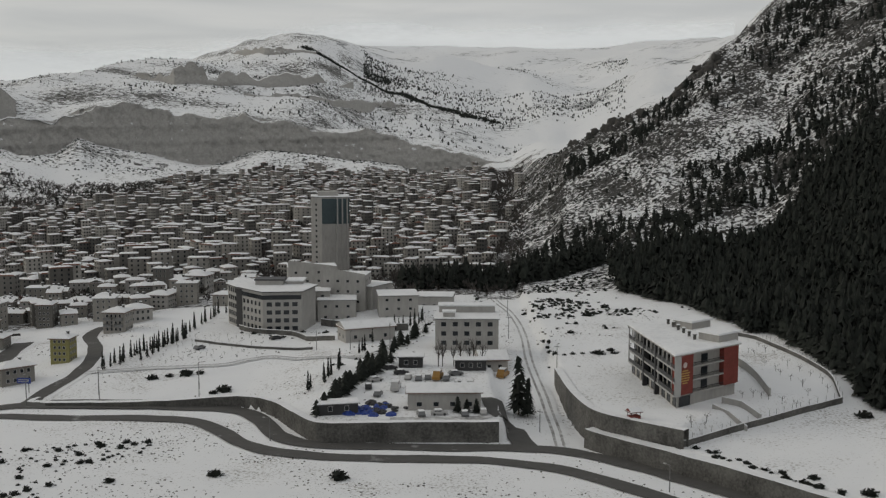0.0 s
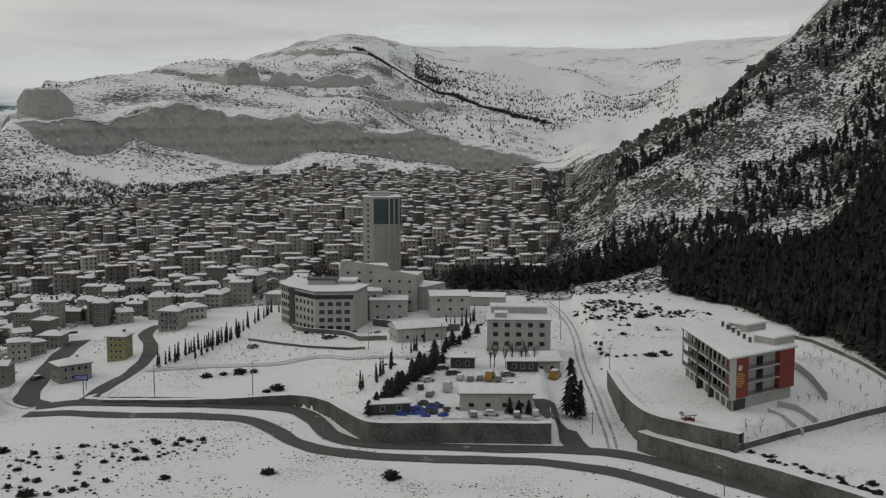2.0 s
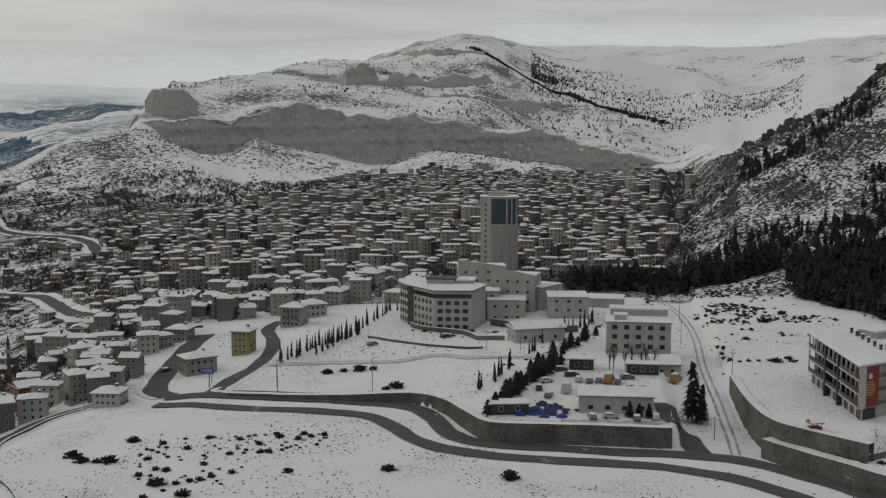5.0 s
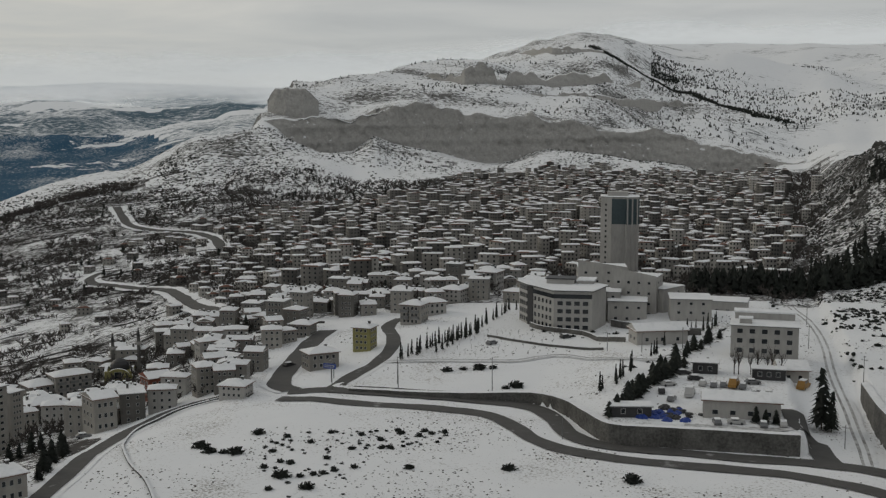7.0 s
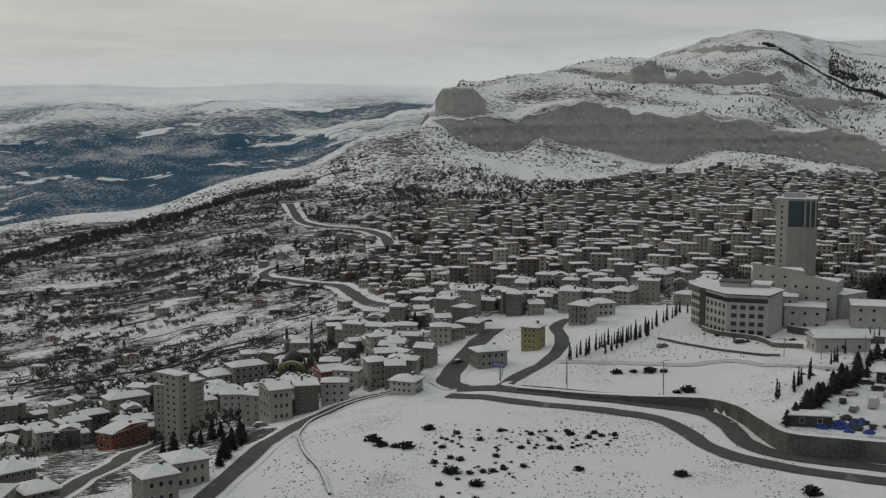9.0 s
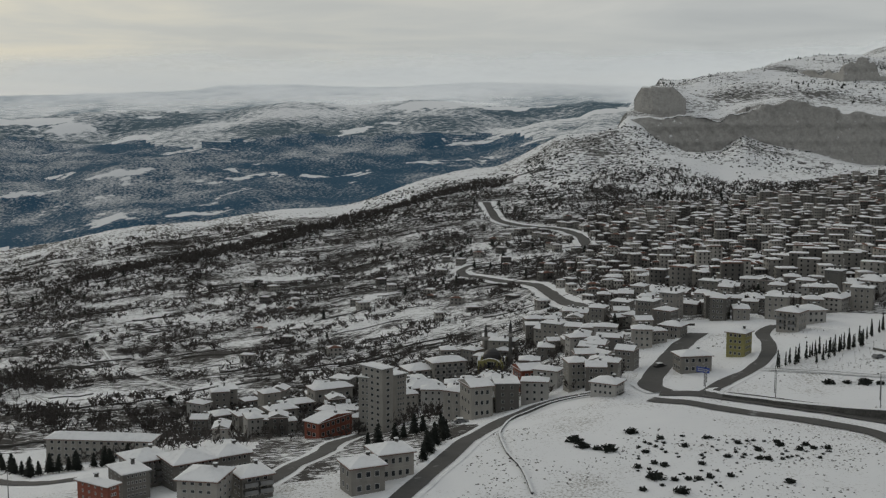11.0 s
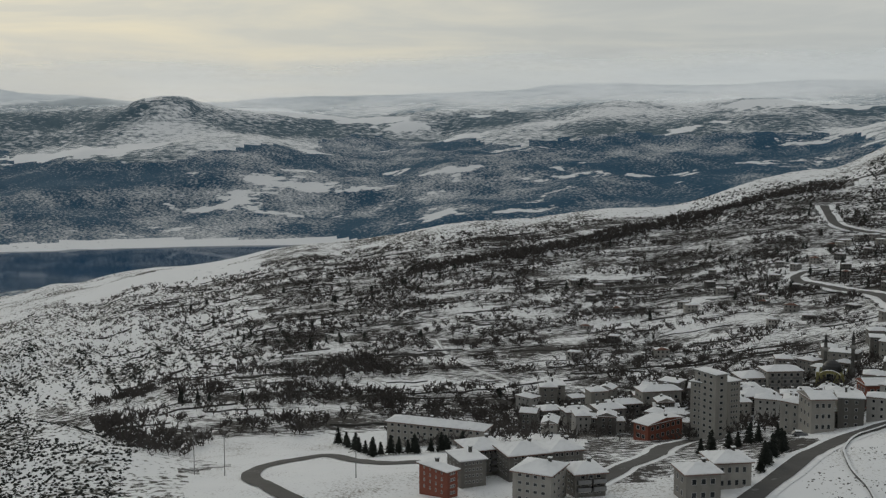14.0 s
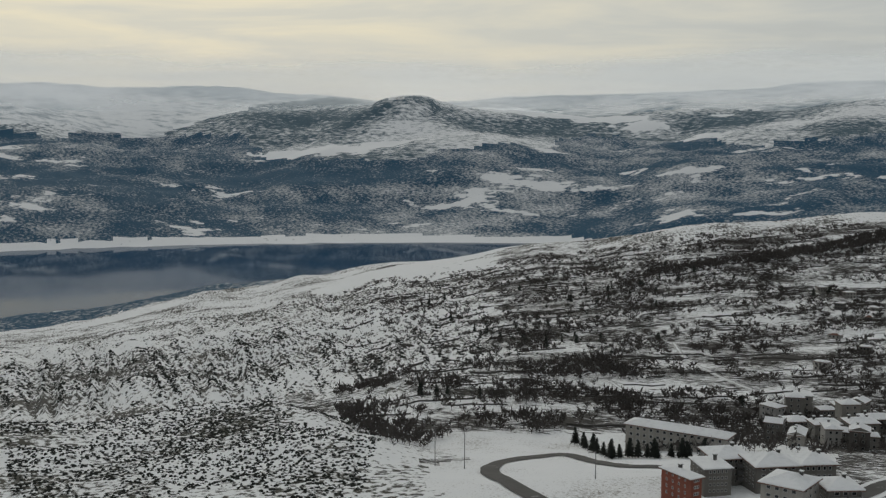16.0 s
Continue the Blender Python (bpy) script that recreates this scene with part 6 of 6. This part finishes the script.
MX, MY = -227.0, 386.8
SGX, SGY = -119.4, 322.8
mosque = root("mosque", MX, MY, 22, "ochre stone mosque with arched gables and a dark dome", "mosque")
under("wall", extruded(rect(10, 10), -3, 4.2).mesh("wall", yellow_paint), mosque)
for k in range(4):
    b = Build()
    arch = [(-4.4, 0), (4.4, 0)] + [(4.4 * math.cos(math.pi * j / 10), 3.0 * math.sin(math.pi * j / 10)) for j in range(11)]
    b.poly([(x, -5.35, 2.4 + z) for x, z in arch[2:]])
    for j in range(10):
        (x0, z0), (x1, z1) = arch[2 + j], arch[3 + j]
        b.poly([(x0, -5.35, 2.4 + z0), (x0, -4.2, 2.4 + z0), (x1, -4.2, 2.4 + z1), (x1, -5.35, 2.4 + z1)], 1)
    under("arched_gable", b.mesh("arched_gable", yellow_paint, snow), mosque, pose(0, 0, 0, 0, 0, 90 * k))
    under("window", window_mesh(2.6, 2.6), mosque, pose(0, 0, 0, 0, 0, 90 * k) @ Matrix.Translation((0, -5.4, 1.6)))
under("dome", turned([(3.6, 4.2), (3.6, 5.2), (3.3, 6.4), (2.5, 7.5), (1.3, 8.2), (0.05, 8.5)]).mesh("dome", dark_clad), mosque, None, "dark lead dome")
for k, (x, y) in enumerate(((-6.5, 6.5), (6.5, 3.0))):
    mx, my = MX + x, MY + y
    minaret = root("minaret", mx, my, 0, "slender pale stone minaret with a balcony and pointed cap", "minaret", "minarets")
    under("shaft", turned([(1.0, -3), (1.0, 3.5), (0.7, 4.2), (0.62, 14.5)], 14).mesh("shaft", stone_wall), minaret)
    under("balcony", turned([(0.62, 11.0), (1.15, 11.7), (1.15, 12.5), (1.0, 12.5), (1.0, 11.8), (0.6, 11.8)], 14).mesh("balcony", plaster), minaret)
    under("cap", turned([(0.75, 14.5), (0.05, 18.0)], 14).mesh("cap", dark_clad), minaret)

# ---- vehicles, poles and heaps ----


def car(x, y, turn, paint, label, z=None, van=False):
    ob = root("car" if not van else "truck", x, y, turn, label, "car" if not van else "truck", z=z)
    b = Build()
    long, wide, low, high = (4.3, 1.75, 0.75, 1.4) if not van else (6.2, 2.2, 1.1, 2.5)
    profile_ = [(-long / 2, 0.3), (long / 2, 0.3), (long / 2, low), (long * 0.28, low + 0.08), (long * 0.14, high), (-long * 0.3, high), (-long * 0.46, low + 0.1), (-long / 2, low)]
    for side in (-1, 1):
        pts = [(px, side * wide / 2 * (1 if pz <= low + 0.1 else 0.86), pz) for px, pz in profile_]
        b.poly(pts if side < 0 else list(reversed(pts)))
    n = len(profile_)
    for j in range(n):
        (x0, z0), (x1, z1) = profile_[j], profile_[(j + 1) % n]
        k0, k1 = (wide / 2 * (1 if q <= low + 0.1 else 0.86) for q in (z0, z1))
        b.poly([(x0, -k0, z0), (x0, k0, z0), (x1, k1, z1), (x1, -k1, z1)])
    under("body", b.mesh("body", paint), ob)
    under("roof_snow", Build().box(-long * 0.29, -wide * 0.42, high, long * 0.13, wide * 0.42, high + 0.14).mesh("roof_snow", snow), ob, None, "snow lying on the roof")
    glass = Build()
    for side in (-1, 1):
        glass.box(-long * 0.28, side * wide * 0.455 - 0.03, low + 0.12, long * 0.12, side * wide * 0.455 + 0.03, high - 0.12)
    under("window", glass.mesh("window", pane_glass), ob)
    for wx in (-long * 0.3, long * 0.3):
        for side in (-1, 1):
            wheel = turned([(0.0, -0.1), (0.33, -0.1), (0.33, 0.1), (0.0, 0.1)], 12)
            under("wheel", wheel.mesh("wheel", dark_clad), ob, pose(wx, side * wide * 0.46, 0.33, 90, 0, 0))
    return ob


silver = plain("silver", (0.16, 0.165, 0.17), 0.05, 2.0, 0.3, 0.3, 0.0)
white_paint = plain("white_paint", (0.42, 0.42, 0.415), 0.05, 2.0, 0.35, 0, 0.0)
ochre_paint = plain("ochre_paint", (0.30, 0.16, 0.03), 0.1, 2.0, 0.5)
car(-13.0, 308.9, 85, white_paint, "white truck parked in snow, snow on its roof", van=True)
car(-9.9, 319.4, 85, white_paint, "white car parked in snow, snow on its roof", van=False)
car(-6.9, 318.5, 88, silver, "silver-grey car parked in snow, snow on its roof", van=False)
car(-4.3, 319.5, 88, silver, "silver-grey car parked in snow, snow on its roof", van=False)
car(-1.5, 319.6, 80, ochre_paint, "ochre-yellow truck parked in snow, snow on its roof", van=True)
car(0.9, 318.6, 86, silver, "silver-grey car parked in snow, snow on its roof", van=False)
car(-5.6, 284.2, 100, silver, "silver-grey car parked in snow, snow on its roof", van=False)
car(5.4, 284.2, 95, silver, "silver-grey car parked in snow, snow on its roof", van=False)
car(10.2, 286.1, 90, white_paint, "white car parked in snow, snow on its roof", van=False)
car(-15.5, 329.6, 20, dark_clad, "black car parked in snow, snow on its roof", van=False)
car(-23.1, 320.9, 0, silver, "silver-grey car parked in snow, snow on its roof", van=False)
car(17.5, 331.0, 70, ochre_paint, "ochre-yellow truck parked in snow, snow on its roof", van=True)
for cx_, cy_, ct_, paint_, what_ in ((-17.5, 303.5, 80, silver, "silver-grey"), (-20.5, 310.0, 95, dark_clad, "black"), (4.0, 312.5, 90, silver, "silver-grey"), (7.5, 312.8, 84, white_paint, "white"), (-12.0, 324.5, 10, dark_clad, "black"), (3.5, 323.0, 15, silver, "silver-grey"), (-1.0, 285.0, 5, white_paint, "white"), (-19.0, 316.5, 30, white_paint, "white"), (-57.0, 386.0, 40, dark_clad, "black"), (-80.0, 372.0, 60, silver, "silver-grey")):
    car(cx_, cy_, ct_, paint_, f"{what_} car parked in snow, snow on its roof")
car(-177.2, 279.4, 40, silver, "silver-grey car parked in snow, snow on its roof", van=False)
car(-141.8, 345.2, 60, dark_clad, "black car parked in snow, snow on its roof", van=False)


def pole(x, y, tall, label, lamp=False):
    ob = root("utility_pole" if not lamp else "street_lamp", x, y, float(RNG.uniform(0, 360)), label, "pole" if not lamp else "street lamp", "poles along the roads")
    under("post", turned([(0.14, -0.5), (0.13, 1), (0.08, tall), (0.0, tall)], 8).mesh("post", grey_metal), ob)
    if lamp:
        under("arm", Build().box(-0.05, 0, tall - 0.15, 0.05, 1.6, tall - 0.03).mesh("arm", grey_metal), ob)
        under("lamp_head", Build().box(-0.18, 1.3, tall - 0.2, 0.18, 2.1, tall - 0.04).mesh("lamp_head", white_frame), ob)
    else:
        under("crossbar", Build().box(-0.9, -0.06, tall - 0.8, 0.9, 0.06, tall - 0.65).mesh("crossbar", grey_metal), ob)
    return ob


pole(-98.7, 323.1, 8, "grey steel street lamp beside the road", True)
pole(-68.7, 317.3, 8, "grey steel street lamp beside the road", True)
pole(-96.5, 316.3, 8, "grey steel street lamp beside the road", True)
pole(-115.8, 313.2, 7, "grey steel street lamp beside the road", True)
pole(-43.1, 279.5, 6, "grey steel street lamp beside the road", True)
pole(24.5, 285.1, 6, "grey utility pole standing in snow", False)
pole(32.9, 327.2, 8, "grey utility pole standing in snow", False)
pole(22.2, 385.1, 8, "grey utility pole standing in snow", False)
pole(48.5, 239.3, 6, "grey steel street lamp beside the road", True)
pole(-70.7, 327.0, 8, "grey steel street lamp beside the road", True)
pole(24.4, 430.8, 9, "grey utility pole standing in snow", False)
pole(-277.1, 155.9, 12, "grey utility pole standing in snow", False)
pole(-285.6, 151.5, 12, "grey utility pole standing in snow", False)
pole(-257.9, 326.2, 8, "grey steel street lamp beside the road", True)
pole(-231.5, 165.4, 7, "grey steel street lamp beside the road", True)
pole(-120.4, 327.9, 6, "grey steel street lamp beside the road", True)
pole(-17.2, 366.4, 7, "grey utility pole standing in snow", False)
pole(-40.6, 363.3, 6, "grey steel street lamp beside the road", True)
pole(-29.3, 357.4, 6, "grey steel street lamp beside the road", True)
sign = root("road_sign", SGX, SGY, -8, "blue direction sign on a tall grey post", "sign")
under("post", turned([(0.15, -0.4), (0.12, 6.2), (0, 6.2)], 8).mesh("post", grey_metal), sign)
under("panel", Build().box(-2.6, -0.12, 4.4, 1.6, 0.02, 6.0).mesh("panel", blue_sheet), sign, None, "bright blue panel")
for k in range(2):
    under("letter_bar", Build().box(-2.2, -0.15, 4.8 + 0.55 * k, 1.0, -0.13, 5.05 + 0.55 * k).mesh("letter_bar", white_frame), sign)

# blue sheeting and scrap heaped in the yard
LUMP = turned([(0.52, -0.15), (0.5, 0.08), (0.4, 0.22), (0.24, 0.32), (0.06, 0.36)], 13)
SCRAP = [jittered((np.array(LUMP.v), LUMP.f), 0.055, k) for k in range(4)]
for k in range(40):
    x, y = -20.5 + RNG.normal(0, 4.2), 289.5 + RNG.normal(0, 3.0)
    blue = k % 3 != 0
    ob = root("tarpaulin" if blue else "scrap_lump", x, y, float(RNG.uniform(0, 360)), "crumpled blue plastic tarpaulin lying in a snowy yard" if blue else "dark lump of scrap lying in a snowy yard", "tarpaulin" if blue else "scrap", "scrap in the yard")
    v, f = SCRAP[k % 4]
    under("sheet" if blue else "lump", mesh_from("sheet", v * float(RNG.uniform(1.4, 3.0)), f, [blue_sheet if blue else dark_clad]), ob)
for k in range(16):
    x, y = -13.5 + RNG.normal(0, 2.2), 291.0 + RNG.normal(0, 2.4)
    ob = root("tyre", x, y, float(RNG.uniform(0, 360)), "old black tyre lying in the snowy yard", "tyre", "tyres in the yard", z=ground(x, y) + 0.1 * (k % 5))
    under("tread", turned([(0.35, 0), (0.62, 0.02), (0.66, 0.2), (0.62, 0.38), (0.35, 0.4)], 14).mesh("tread", dark_clad), ob)

garden_wall([(-139.0, 304.2), (-156.7, 300.9), (-159.4, 279.8), (-150.7, 254.8), (-140.5, 238.3), (-127.5, 223.0), (-118.2, 209.9)], 0.5, "dark low kerb curving over the snowy bench", 0.5, material_=dark_clad)
